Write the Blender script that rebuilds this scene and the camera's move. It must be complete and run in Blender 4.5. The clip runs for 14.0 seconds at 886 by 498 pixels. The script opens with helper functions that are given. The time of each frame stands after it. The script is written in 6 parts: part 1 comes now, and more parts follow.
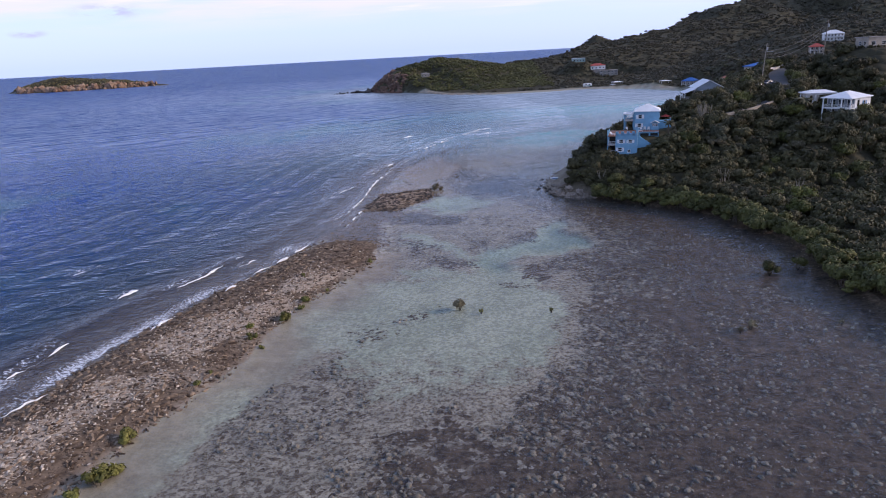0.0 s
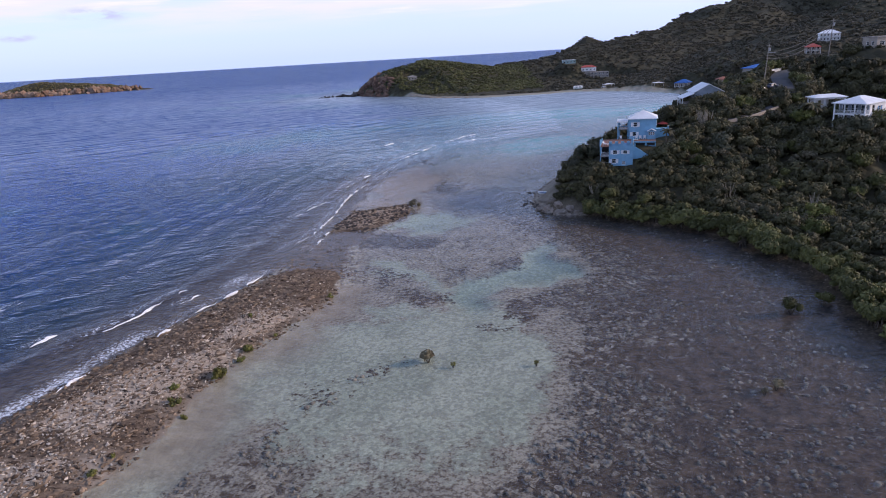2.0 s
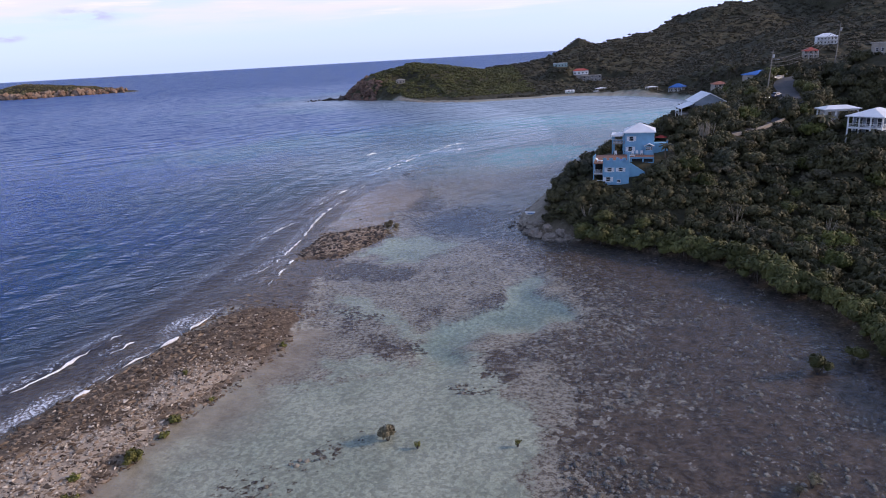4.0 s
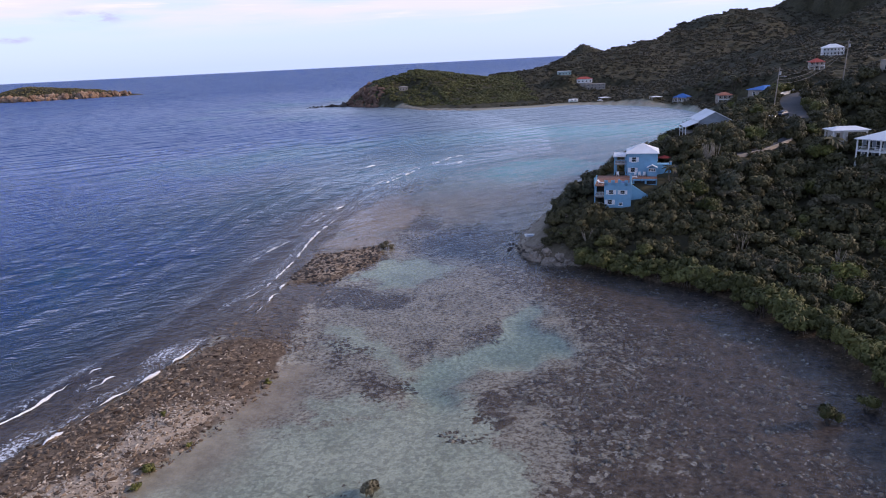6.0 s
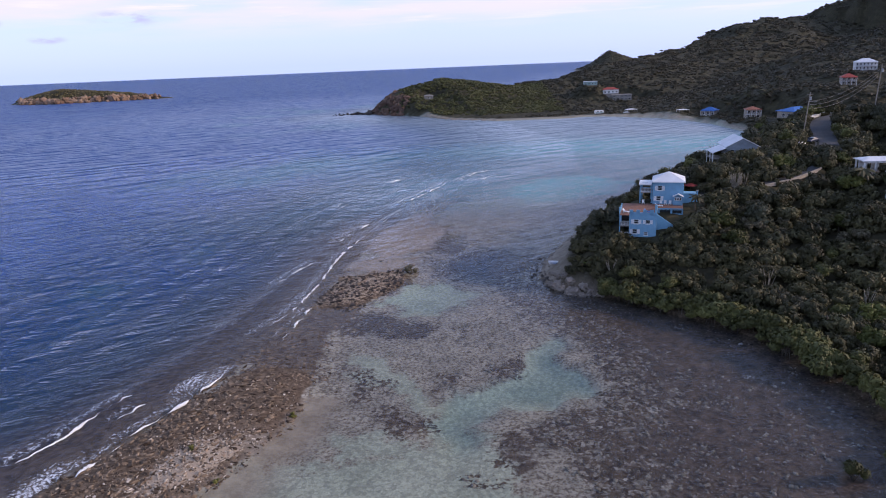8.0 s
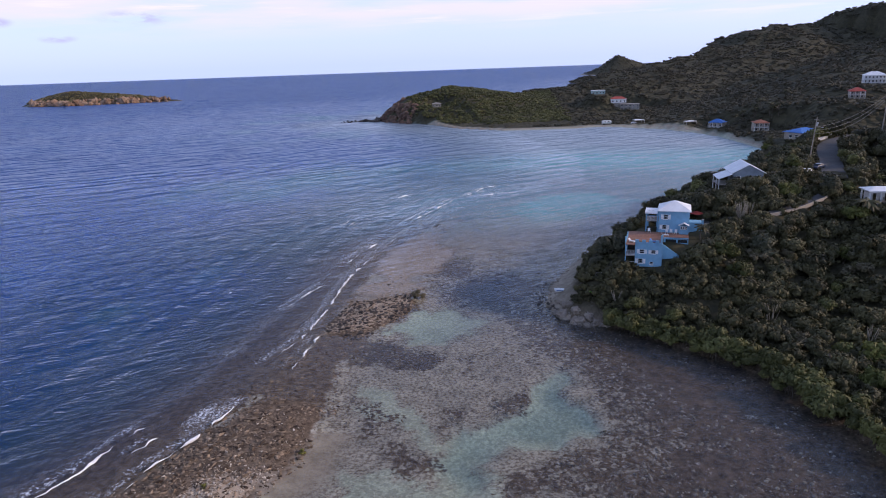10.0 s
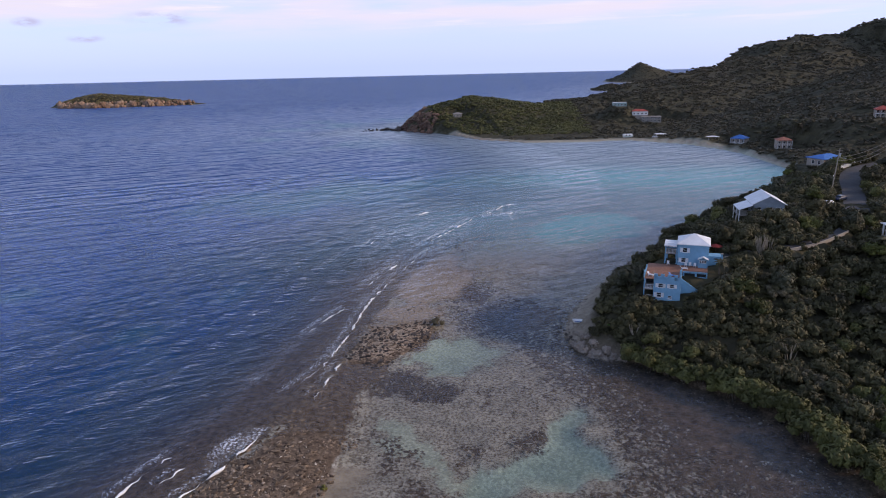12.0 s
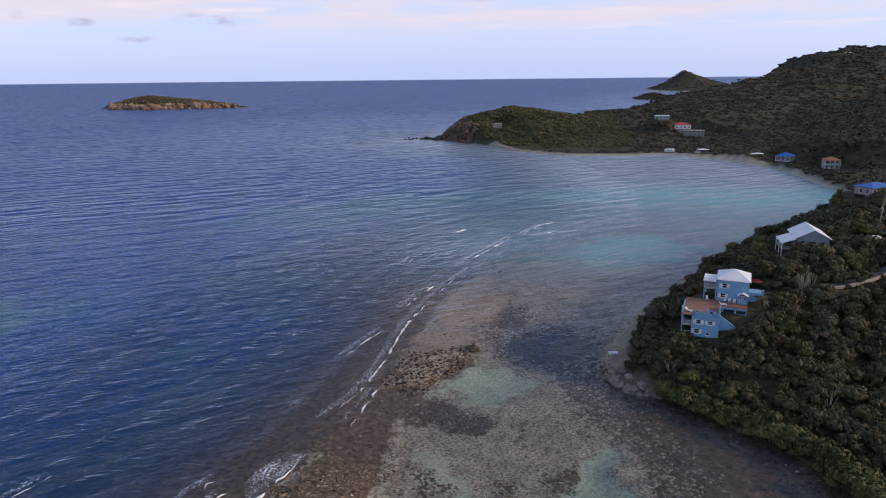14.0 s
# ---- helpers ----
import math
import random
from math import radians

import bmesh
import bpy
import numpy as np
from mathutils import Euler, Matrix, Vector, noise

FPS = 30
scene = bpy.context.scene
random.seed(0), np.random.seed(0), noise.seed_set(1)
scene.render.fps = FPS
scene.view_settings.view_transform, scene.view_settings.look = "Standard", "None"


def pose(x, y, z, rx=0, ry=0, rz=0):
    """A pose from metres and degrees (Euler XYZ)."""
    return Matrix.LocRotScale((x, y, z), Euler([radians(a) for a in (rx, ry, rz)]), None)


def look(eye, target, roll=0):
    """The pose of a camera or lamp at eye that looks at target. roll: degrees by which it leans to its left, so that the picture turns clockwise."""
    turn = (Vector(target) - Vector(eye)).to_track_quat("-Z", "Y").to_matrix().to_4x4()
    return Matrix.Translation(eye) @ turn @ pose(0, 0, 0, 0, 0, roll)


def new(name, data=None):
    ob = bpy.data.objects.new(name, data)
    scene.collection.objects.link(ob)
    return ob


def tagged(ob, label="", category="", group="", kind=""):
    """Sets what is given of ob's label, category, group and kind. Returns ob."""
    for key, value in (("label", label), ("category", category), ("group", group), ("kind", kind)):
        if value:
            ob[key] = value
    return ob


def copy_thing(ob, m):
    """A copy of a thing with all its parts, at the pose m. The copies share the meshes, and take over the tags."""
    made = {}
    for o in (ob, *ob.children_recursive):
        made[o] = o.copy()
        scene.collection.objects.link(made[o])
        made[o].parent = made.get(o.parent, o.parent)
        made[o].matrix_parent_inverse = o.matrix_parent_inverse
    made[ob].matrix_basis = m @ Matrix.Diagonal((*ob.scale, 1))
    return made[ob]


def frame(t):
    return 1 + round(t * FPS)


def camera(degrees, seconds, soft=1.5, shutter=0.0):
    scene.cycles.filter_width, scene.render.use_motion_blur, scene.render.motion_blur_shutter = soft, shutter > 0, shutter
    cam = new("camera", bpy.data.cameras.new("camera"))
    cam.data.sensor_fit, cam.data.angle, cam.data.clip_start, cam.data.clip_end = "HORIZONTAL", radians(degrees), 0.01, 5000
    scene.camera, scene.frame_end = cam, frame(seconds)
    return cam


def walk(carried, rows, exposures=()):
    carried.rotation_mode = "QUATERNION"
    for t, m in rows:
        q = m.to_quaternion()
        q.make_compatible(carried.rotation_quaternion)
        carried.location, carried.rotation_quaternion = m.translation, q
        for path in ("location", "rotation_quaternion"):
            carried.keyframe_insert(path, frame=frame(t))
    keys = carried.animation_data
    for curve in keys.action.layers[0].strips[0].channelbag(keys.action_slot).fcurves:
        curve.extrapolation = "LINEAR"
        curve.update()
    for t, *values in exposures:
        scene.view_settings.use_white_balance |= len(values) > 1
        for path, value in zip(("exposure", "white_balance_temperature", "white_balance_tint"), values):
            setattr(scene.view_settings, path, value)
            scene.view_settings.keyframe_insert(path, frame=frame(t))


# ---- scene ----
cam = camera(66.5, 14.0, soft=1.0)
PATH = [
    (0, (1.112, 0.566, 37.957), (1.075, 2.484, 37.39), -3.1),
    (0.5, (1.972, 4.826, 37.942), (1.941, 6.744, 37.376), -3.2),
    (1, (2.884, 8.937, 37.989), (2.857, 10.856, 37.425), -3.3),
    (1.5, (3.833, 13.294, 37.966), (3.812, 15.212, 37.403), -3.3),
    (2, (4.699, 17.561, 37.989), (4.684, 19.48, 37.426), -3.4),
    (2.5, (5.661, 21.861, 37.995), (5.651, 23.781, 37.434), -3.4),
    (3, (6.646, 25.957, 38.114), (6.639, 27.877, 37.553), -3.5),
    (5.3, (9.601, 38.446, 40.838), (9.623, 40.368, 40.283), -2.9),
    (5.5, (9.775, 38.562, 41.052), (9.788, 40.485, 40.499), -3.0),
    (6, (9.833, 38.253, 41.976), (9.831, 40.176, 41.426), -2.9),
    (6.5, (9.818, 38.347, 42.901), (9.789, 40.27, 42.354), -2.8),
    (7, (9.69, 38.511, 44.164), (9.645, 40.435, 43.62), -2.6),
    (7.5, (9.612, 38.602, 45.621), (9.548, 40.526, 45.081), -2.5),
    (8, (9.651, 38.696, 47.018), (9.584, 40.621, 46.48), -2.4),
    (10.5, (9.586, 38.316, 54.586), (9.49, 40.242, 54.055), -1.9),
    (11, (9.538, 38.077, 56.2), (9.427, 40.003, 55.672), -1.8),
    (11.5, (9.478, 37.887, 57.878), (9.354, 39.812, 57.351), -1.6),
    (12, (9.239, 37.789, 59.402), (9.101, 39.715, 58.878), -1.4),
    (12.5, (9.104, 37.669, 61.017), (8.941, 39.593, 60.495), -1.2),
    (13, (8.978, 37.607, 62.6), (8.786, 39.529, 62.082), -1.0),
    (13.5, (8.87, 37.385, 64.193), (8.64, 39.303, 63.677), -0.8),
    (14, (8.898, 37.254, 65.544), (8.654, 39.172, 65.031), -0.7),
]
walk(cam, [(t, look(eye, target, roll)) for t, eye, target, roll in PATH],
     [(0, 0.1, 6300, 21), (8, 0.06, 6350, 22), (11, 0.01, 6500, 20.5), (14, -0.18, 6900, 16.5)])

# ---------------------------------------------------------------- light
SUN_ELEVATION, SUN_AZIMUTH = radians(22), radians(92)      # low sun over the hills inland, clockwise from +y
world = bpy.data.worlds.new("sky")
scene.world = world
world.use_nodes = True
wn, wl = world.node_tree.nodes, world.node_tree.links
wn.clear()
w_out = wn.new("ShaderNodeOutputWorld")
w_bg = wn.new("ShaderNodeBackground")
w_sky = wn.new("ShaderNodeTexSky")
w_sky.sky_type, w_sky.sun_disc = "NISHITA", False
w_sky.sun_elevation, w_sky.sun_rotation = SUN_ELEVATION, SUN_AZIMUTH
w_sky.air_density, w_sky.dust_density, w_sky.ozone_density = 1.0, 1.2, 2.0
w_tex = wn.new("ShaderNodeTexCoord")


def w_cloud(scale, size, detail, low, high):
    """A soft layer of cloud as a mask over the sky's direction."""
    m = wn.new("ShaderNodeMapping")
    m.inputs["Scale"].default_value = scale
    wl.new(w_tex.outputs["Generated"], m.inputs["Vector"])
    n = wn.new("ShaderNodeTexNoise")
    n.inputs["Scale"].default_value, n.inputs["Detail"].default_value = size, detail
    n.inputs["Roughness"].default_value = 0.55
    wl.new(m.outputs["Vector"], n.inputs["Vector"])
    r = wn.new("ShaderNodeMapRange")
    r.interpolation_type = "SMOOTHSTEP"
    r.inputs["From Min"].default_value, r.inputs["From Max"].default_value = low, high
    wl.new(n.outputs["Fac"], r.inputs["Value"])
    return r.outputs["Result"]


def w_mix(fac, a, b):
    m = wn.new("ShaderNodeMix")
    m.data_type = "RGBA"
    if isinstance(fac, float):
        m.inputs[0].default_value = fac
    else:
        wl.new(fac, m.inputs[0])
    for k, c in ((6, a), (7, b)):
        if isinstance(c, tuple):
            m.inputs[k].default_value = (*c, 1)
        else:
            wl.new(c, m.inputs[k])
    return m.outputs[2]


SKY_STRENGTH = 0.158
w_up = wn.new("ShaderNodeSeparateXYZ")
wl.new(w_tex.outputs["Generated"], w_up.inputs["Vector"])
w_high = wn.new("ShaderNodeMapRange")
w_high.interpolation_type = "SMOOTHSTEP"
w_high.inputs["From Min"].default_value, w_high.inputs["From Max"].default_value = 0.02, 0.4
w_high.inputs["To Min"].default_value, w_high.inputs["To Max"].default_value = 0.72, 0.22
wl.new(w_up.outputs["Z"], w_high.inputs["Value"])
haze = w_mix(w_high.outputs["Result"], w_sky.outputs["Color"], (4.5, 5.8, 9.3))          # thin high haze over the blue
w_low = wn.new("ShaderNodeMapRange")                       # cloud lies towards the horizon, with clear sky overhead
w_low.interpolation_type = "SMOOTHSTEP"
w_low.inputs["From Min"].default_value, w_low.inputs["From Max"].default_value = 0.22, 0.11
wl.new(w_up.outputs["Z"], w_low.inputs["Value"])


def w_times(a, b):
    m = wn.new("ShaderNodeMath")
    m.operation = "MULTIPLY"
    wl.new(a, m.inputs[0])
    wl.new(b, m.inputs[1])
    return m.outputs[0]


def w_puff(azimuth, elevation, wide, tall):
    """The mask of one small ragged cloud, by its direction and angular size in degrees."""
    az, el = radians(azimuth), radians(elevation)
    centre = (math.sin(az) * math.cos(el), math.cos(az) * math.cos(el), math.sin(el))
    m = wn.new("ShaderNodeVectorMath")
    m.operation = "SUBTRACT"
    wl.new(w_tex.outputs["Generated"], m.inputs[0])
    m.inputs[1].default_value = centre
    k = wn.new("ShaderNodeMapping")
    k.inputs["Scale"].default_value = (1 / radians(wide), 1 / radians(wide), 1 / radians(tall))
    wl.new(m.outputs["Vector"], k.inputs["Vector"])
    d = wn.new("ShaderNodeVectorMath")
    d.operation = "LENGTH"
    wl.new(k.outputs["Vector"], d.inputs[0])
    r = wn.new("ShaderNodeMapRange")
    r.interpolation_type = "SMOOTHSTEP"
    r.inputs["From Min"].default_value, r.inputs["From Max"].default_value = 1.0, 0.2
    wl.new(d.outputs["Value"], r.inputs["Value"])
    return w_times(r.outputs["Result"], w_cloud((1.0, 1.0, 3.0), 26.0, 5.0, 0.36, 0.6))


w_band = wn.new("ShaderNodeMapRange")                      # the sheet of cloud begins a little above the horizon
w_band.interpolation_type = "SMOOTHSTEP"
w_band.inputs["From Min"].default_value, w_band.inputs["From Max"].default_value = 0.03, 0.075
wl.new(w_up.outputs["Z"], w_band.inputs["Value"])
w_sheet = w_times(w_times(w_cloud((1.0, 1.0, 9.0), 2.6, 6.0, 0.36, 0.6), w_low.outputs["Result"]), w_band.outputs["Result"])
veil = w_mix(w_sheet, haze, (5.5, 5.45, 6.4))
wisps = w_mix(w_times(w_times(w_cloud((1.0, 1.0, 12.0), 5.0, 6.0, 0.56, 0.72), w_low.outputs["Result"]), w_band.outputs["Result"]), veil, (6.0, 5.9, 6.6))
grey = wisps
for puff in ((-25.3, 3.9, 3.0, 0.75), (-4.0, 5.6, 1.6, 0.5), (-12.0, 6.4, 1.8, 0.55), (-34.0, 3.6, 1.2, 0.45), (-30.5, 2.5, 1.5, 0.4), (23.5, 5.0, 1.6, 0.35), (-37.5, 4.0, 1.0, 0.4)):
    grey = w_mix(w_puff(*puff), grey, (3.6, 3.7, 5.3))
wl.new(grey, w_bg.inputs["Color"])
w_bg.inputs["Strength"].default_value = SKY_STRENGTH
wl.new(w_bg.outputs["Background"], w_out.inputs["Surface"])

sun = new("sun", bpy.data.lights.new("sun", "SUN"))
sun.data.energy, sun.data.angle, sun.data.color = 2.2, radians(6), (1.0, 0.81, 0.62)
sun_dir = Vector((math.sin(SUN_AZIMUTH) * math.cos(SUN_ELEVATION), math.cos(SUN_AZIMUTH) * math.cos(SUN_ELEVATION), math.sin(SUN_ELEVATION)))
sun.rotation_euler = sun_dir.to_track_quat("Z", "Y").to_euler()


# ---------------------------------------------------------------- materials
class Mat:
    """A small helper round a node material with one Principled shader."""

    def __init__(self, name, rough=0.8, metal=0.0, spec=0.3):
        self.m = bpy.data.materials.new(name)
        self.m.use_nodes = True
        self.t = self.m.node_tree
        self.b = self.t.nodes["Principled BSDF"]
        self.b.inputs["Roughness"].default_value = rough
        self.b.inputs["Metallic"].default_value = metal
        self.b.inputs["Specular IOR Level"].default_value = spec
        self.place = self.node("ShaderNodeNewGeometry").outputs["Position"]

    def node(self, kind, **values):
        n = self.t.nodes.new(kind)
        for k, v in values.items():
            self.put(n.inputs[k.replace("_", " ")], v)
        return n

    def put(self, socket, v):
        if isinstance(v, bpy.types.NodeSocket):
            self.t.links.new(v, socket)
        elif isinstance(v, tuple) and socket.type == "RGBA" and len(v) == 3:
            socket.default_value = (*v, 1)
        else:
            socket.default_value = v

    def noise(self, scale, detail=3.0, stretch=None, rough=0.55, local=False):
        v = self.place
        if local:
            v = self.node("ShaderNodeTexCoord").outputs["Object"]
        if stretch:
            if len(stretch) > 3:
                v = self.node("ShaderNodeMapping", Vector=v, Rotation=(0, 0, -stretch[3])).outputs["Vector"]
            v = self.node("ShaderNodeMapping", Vector=v, Scale=stretch[:3]).outputs["Vector"]
        return self.node("ShaderNodeTexNoise", Vector=v, Scale=scale, Detail=detail, Roughness=rough).outputs["Fac"]

    def voronoi(self, scale):
        return self.node("ShaderNodeTexVoronoi", Vector=self.place, Scale=scale).outputs

    def attr(self, name):
        n = self.t.nodes.new("ShaderNodeAttribute")
        n.attribute_name = name
        return n.outputs["Fac"]

    def ramp(self, v, lo, hi, a=0.0, b=1.0):
        n = self.node("ShaderNodeMapRange", Value=v, From_Min=lo, From_Max=hi, To_Min=a, To_Max=b)
        n.interpolation_type = "SMOOTHSTEP"
        return n.outputs["Result"]

    def math(self, op, a, b=0.0):
        n = self.t.nodes.new("ShaderNodeMath")
        n.operation = op
        self.put(n.inputs[0], a)
        self.put(n.inputs[1], b)
        return n.outputs[0]

    def mix(self, f, a, b):
        n = self.t.nodes.new("ShaderNodeMix")
        n.data_type = "RGBA"
        self.put(n.inputs[0], f)
        self.put(n.inputs[6], a)
        self.put(n.inputs[7], b)
        return n.outputs[2]

    def shift(self, colour, v, lo=0.8, hi=1.2):
        """Lightness varied by a 0..1 value."""
        n = self.node("ShaderNodeHueSaturation", Value=self.ramp(v, 0.25, 0.75, lo, hi), Color=colour)
        return n.outputs["Color"]

    def bump(self, v, strength=0.4, distance=0.05):
        return self.node("ShaderNodeBump", Height=v, Strength=strength, Distance=distance).outputs["Normal"]

    def done(self, colour=None, normal=None, rough=None):
        if colour is not None:
            self.put(self.b.inputs["Base Color"], colour)
        if normal is not None:
            self.put(self.b.inputs["Normal"], normal)
        if rough is not None:
            self.put(self.b.inputs["Roughness"], rough)
        return self.m


def plain(name, colour, rough=0.7, metal=0.0, spec=0.3, grain=3.0, vary=0.12):
    """Paint, plaster, timber or metal with a little unevenness at two scales."""
    k = Mat(name, rough, metal, spec)
    c = k.shift(colour, k.noise(grain, 5.0), 1 - vary, 1 + vary)
    c = k.shift(c, k.noise(0.45, 2.0), 1 - vary, 1 + vary * 0.6)
    return k.done(c, k.bump(k.noise(grain * 8, 3.0), 0.12, 0.01))


def ground_material():
    k = Mat("seabed_and_soil", 0.9, 0, 0.15)
    big, mid, fine = k.noise(0.09, 4.0), k.noise(0.42, 5.0, rough=0.62), k.noise(2.3, 4.0)
    speck, cell = k.voronoi(1.9)["Distance"], k.voronoi(1.8)["Color"]
    sand = k.shift(k.mix(k.ramp(big, 0.35, 0.65), (0.385, 0.415, 0.33), (0.475, 0.50, 0.405)), fine, 0.85, 1.12)
    sand = k.shift(k.shift(sand, k.noise(5.5, 2.0), 0.84, 1.12), k.voronoi(2.2)["Color"], 0.82, 1.14)
    grit = k.noise(1.7, 6.0, rough=0.75)
    litter = k.mix(k.ramp(grit, 0.41, 0.56), (0.17, 0.135, 0.10), (0.45, 0.415, 0.34))          # sand strewn with weed and rubble
    litter = k.shift(litter, k.noise(0.33, 3.0), 0.72, 1.15)
    clean = k.math("ADD", k.attr("clean"), k.math("MULTIPLY", k.math("SUBTRACT", mid, 0.5), 1.1))
    clean = k.math("ADD", clean, k.math("MULTIPLY", k.math("SUBTRACT", grit, 0.5), 1.0))
    sand = k.mix(k.ramp(clean, 0.25, 0.6), litter, sand)
    weed = k.mix(k.ramp(fine, 0.3, 0.7), (0.068, 0.047, 0.030), (0.135, 0.10, 0.066))
    weed = k.mix(k.ramp(k.math("ADD", speck, k.math("MULTIPLY", mid, 0.9)), 0.62, 0.5), weed, (0.33, 0.28, 0.21))
    weed = k.shift(weed, k.noise(0.75, 5.0, rough=0.65), 0.55, 1.5)
    w = k.math("ADD", k.attr("weed"), k.math("MULTIPLY", k.math("SUBTRACT", mid, 0.5), 0.8))
    w = k.math("ADD", w, k.math("MULTIPLY", k.math("SUBTRACT", grit, 0.5), 1.1))
    w = k.math("ADD", w, k.math("MULTIPLY", k.math("SUBTRACT", cell, 0.5), 0.6))
    c = k.mix(k.ramp(w, 0.44, 0.6), sand, weed)
    reef = k.mix(k.ramp(k.noise(0.9, 5.0), 0.3, 0.7), (0.085, 0.058, 0.038), (0.21, 0.15, 0.10))
    reef = k.mix(k.ramp(k.noise(3.4, 3.0), 0.56, 0.68), reef, (0.05, 0.036, 0.028))
    # bleached coral on the spit; on the reef flat, painted sky reflection
    crest = k.math("ADD", k.attr("pale"), k.math("MULTIPLY", k.math("SUBTRACT", k.noise(1.8, 6.0, rough=0.8), 0.5), 1.8))
    reef = k.mix(k.ramp(crest, 0.5, 0.85), reef, (0.44, 0.345, 0.25))
    r = k.math("ADD", k.attr("reef"), k.math("MULTIPLY", k.math("SUBTRACT", mid, 0.5), 1.1))
    c = k.mix(k.ramp(r, 0.4, 0.62), c, reef)
    deep = k.mix(k.ramp(big, 0.35, 0.65), (0.02, 0.035, 0.05), (0.05, 0.07, 0.075))
    c = k.mix(k.attr("deep"), c, deep)
    shore = k.mix(k.ramp(mid, 0.3, 0.7), (0.25, 0.205, 0.155), (0.40, 0.34, 0.265))
    tuft = k.voronoi(0.24)
    soil = k.mix(tuft["Color"], (0.046, 0.042, 0.025), (0.074, 0.066, 0.038))          # low brush between the trees
    soil = k.shift(k.shift(soil, k.noise(0.035, 4.0), 0.75, 1.25), mid, 0.85, 1.15)
    brush = k.math("MULTIPLY", k.math("MULTIPLY", tuft["Distance"], -1.6), k.attr("soil"))
    c = k.mix(k.attr("beach"), c, shore)
    c = k.mix(k.attr("soil"), c, soil)
    return k.done(c, k.bump(k.math("ADD", k.math("MULTIPLY", k.math("ADD", mid, k.math("MULTIPLY", fine, 0.5)), 0.15), brush), 1.0, 1.0))


def water_material():
    """Clear over the flats, blue where it is deep; gloss by Fresnel, scaled by place through shine."""
    k = Mat("sea_water")
    t = k.t
    swell = k.noise(0.34, 1.0, (0.28, 1.0, 1.0, radians(37)), 0.5)
    cross = k.noise(0.75, 1.0, (0.36, 1.0, 1.0, radians(26)), 0.5)
    chop = k.noise(1.4, 2.0, (0.5, 1.0, 1.0, radians(42)), 0.5)
    group = k.noise(0.075, 2.0, (0.42, 1.0, 1.0, radians(33)), 0.5)
    long = k.noise(0.15, 1.0, (0.36, 1.0, 1.0, radians(35)), 0.5)
    cross = k.math("SUBTRACT", 1.0, k.math("ABSOLUTE", k.math("SUBTRACT", k.math("MULTIPLY", cross, 2.0), 1.0)))          # sharp crests
    offing = k.ramp(k.attr("windy"), 0.12, 0.3)
    ripple = k.noise(1.7, 2.0, (0.4, 1.0, 1.0, radians(-28)), 0.5)
    sea = k.attr("sea")
    near = k.math("SUBTRACT", 1.0, offing)                 # the short waves close by, the long ones seen far out
    height = k.math("ADD", k.math("ADD", k.math("MULTIPLY", swell, 1.5), k.math("MULTIPLY", cross, 0.5)), k.math("MULTIPLY", chop, 0.4))
    height = k.math("ADD", k.math("MULTIPLY", height, near), k.math("MULTIPLY", group, k.math("ADD", k.math("MULTIPLY", offing, 1.2), 1.0)))
    height = k.math("ADD", height, k.math("MULTIPLY", long, k.math("ADD", k.math("MULTIPLY", offing, 1.5), 0.8)))
    height = k.math("ADD", k.math("MULTIPLY", height, sea), k.math("MULTIPLY", ripple, 0.13))
    nrm = k.bump(height, 1.0, 1.0)
    deep = k.attr("depth")
    blue = k.mix(k.ramp(k.noise(0.012, 3.0), 0.35, 0.65), (0.005, 0.085, 0.36), (0.007, 0.105, 0.40))
    blue = k.mix(k.attr("open"), k.mix(k.noise(0.03, 2.0), (0.003, 0.042, 0.11), (0.005, 0.058, 0.16)), blue)
    # bay body greyed to lavender: sky reflection put into the diffuse colour
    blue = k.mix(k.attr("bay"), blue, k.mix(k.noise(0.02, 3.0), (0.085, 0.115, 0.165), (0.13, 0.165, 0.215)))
    teal = k.mix(k.attr("teal"), blue, (0.085, 0.30, 0.34))
    body = k.node("ShaderNodeBsdfDiffuse", Color=teal, Normal=nrm).outputs[0]
    clear = k.node("ShaderNodeBsdfTransparent", Color=k.mix(k.attr("pool"), (0.95, 0.965, 0.93), (0.80, 0.94, 0.92))).outputs[0]
    inner = k.node("ShaderNodeMixShader", Fac=deep)
    t.links.new(clear, inner.inputs[1])
    t.links.new(body, inner.inputs[2])
    gloss = k.node("ShaderNodeBsdfGlossy", Color=(1, 1, 1), Roughness=k.attr("windy"), Normal=nrm).outputs[0]
    fres = k.node("ShaderNodeFresnel", IOR=1.333, Normal=nrm).outputs[0]
    wet = k.node("ShaderNodeMixShader", Fac=k.math("MULTIPLY", fres, k.attr("shine")))
    t.links.new(inner.outputs[0], wet.inputs[1])
    t.links.new(gloss, wet.inputs[2])
    lace = k.math("ADD", k.attr("foam"), k.math("MULTIPLY", k.math("SUBTRACT", k.noise(2.2, 6.0, rough=0.75), 0.5), 1.7))
    white = k.node("ShaderNodeBsdfDiffuse", Color=(0.72, 0.74, 0.76)).outputs[0]
    f = k.math("MULTIPLY", k.ramp(lace, 0.5, 0.66), k.ramp(k.attr("foam"), 0.02, 0.2))
    top = k.node("ShaderNodeMixShader", Fac=f)
    t.links.new(wet.outputs[0], top.inputs[1])
    t.links.new(white, top.inputs[2])
    t.links.new(top.outputs[0], t.nodes["Material Output"].inputs["Surface"])
    t.nodes.remove(k.b)
    return k.m


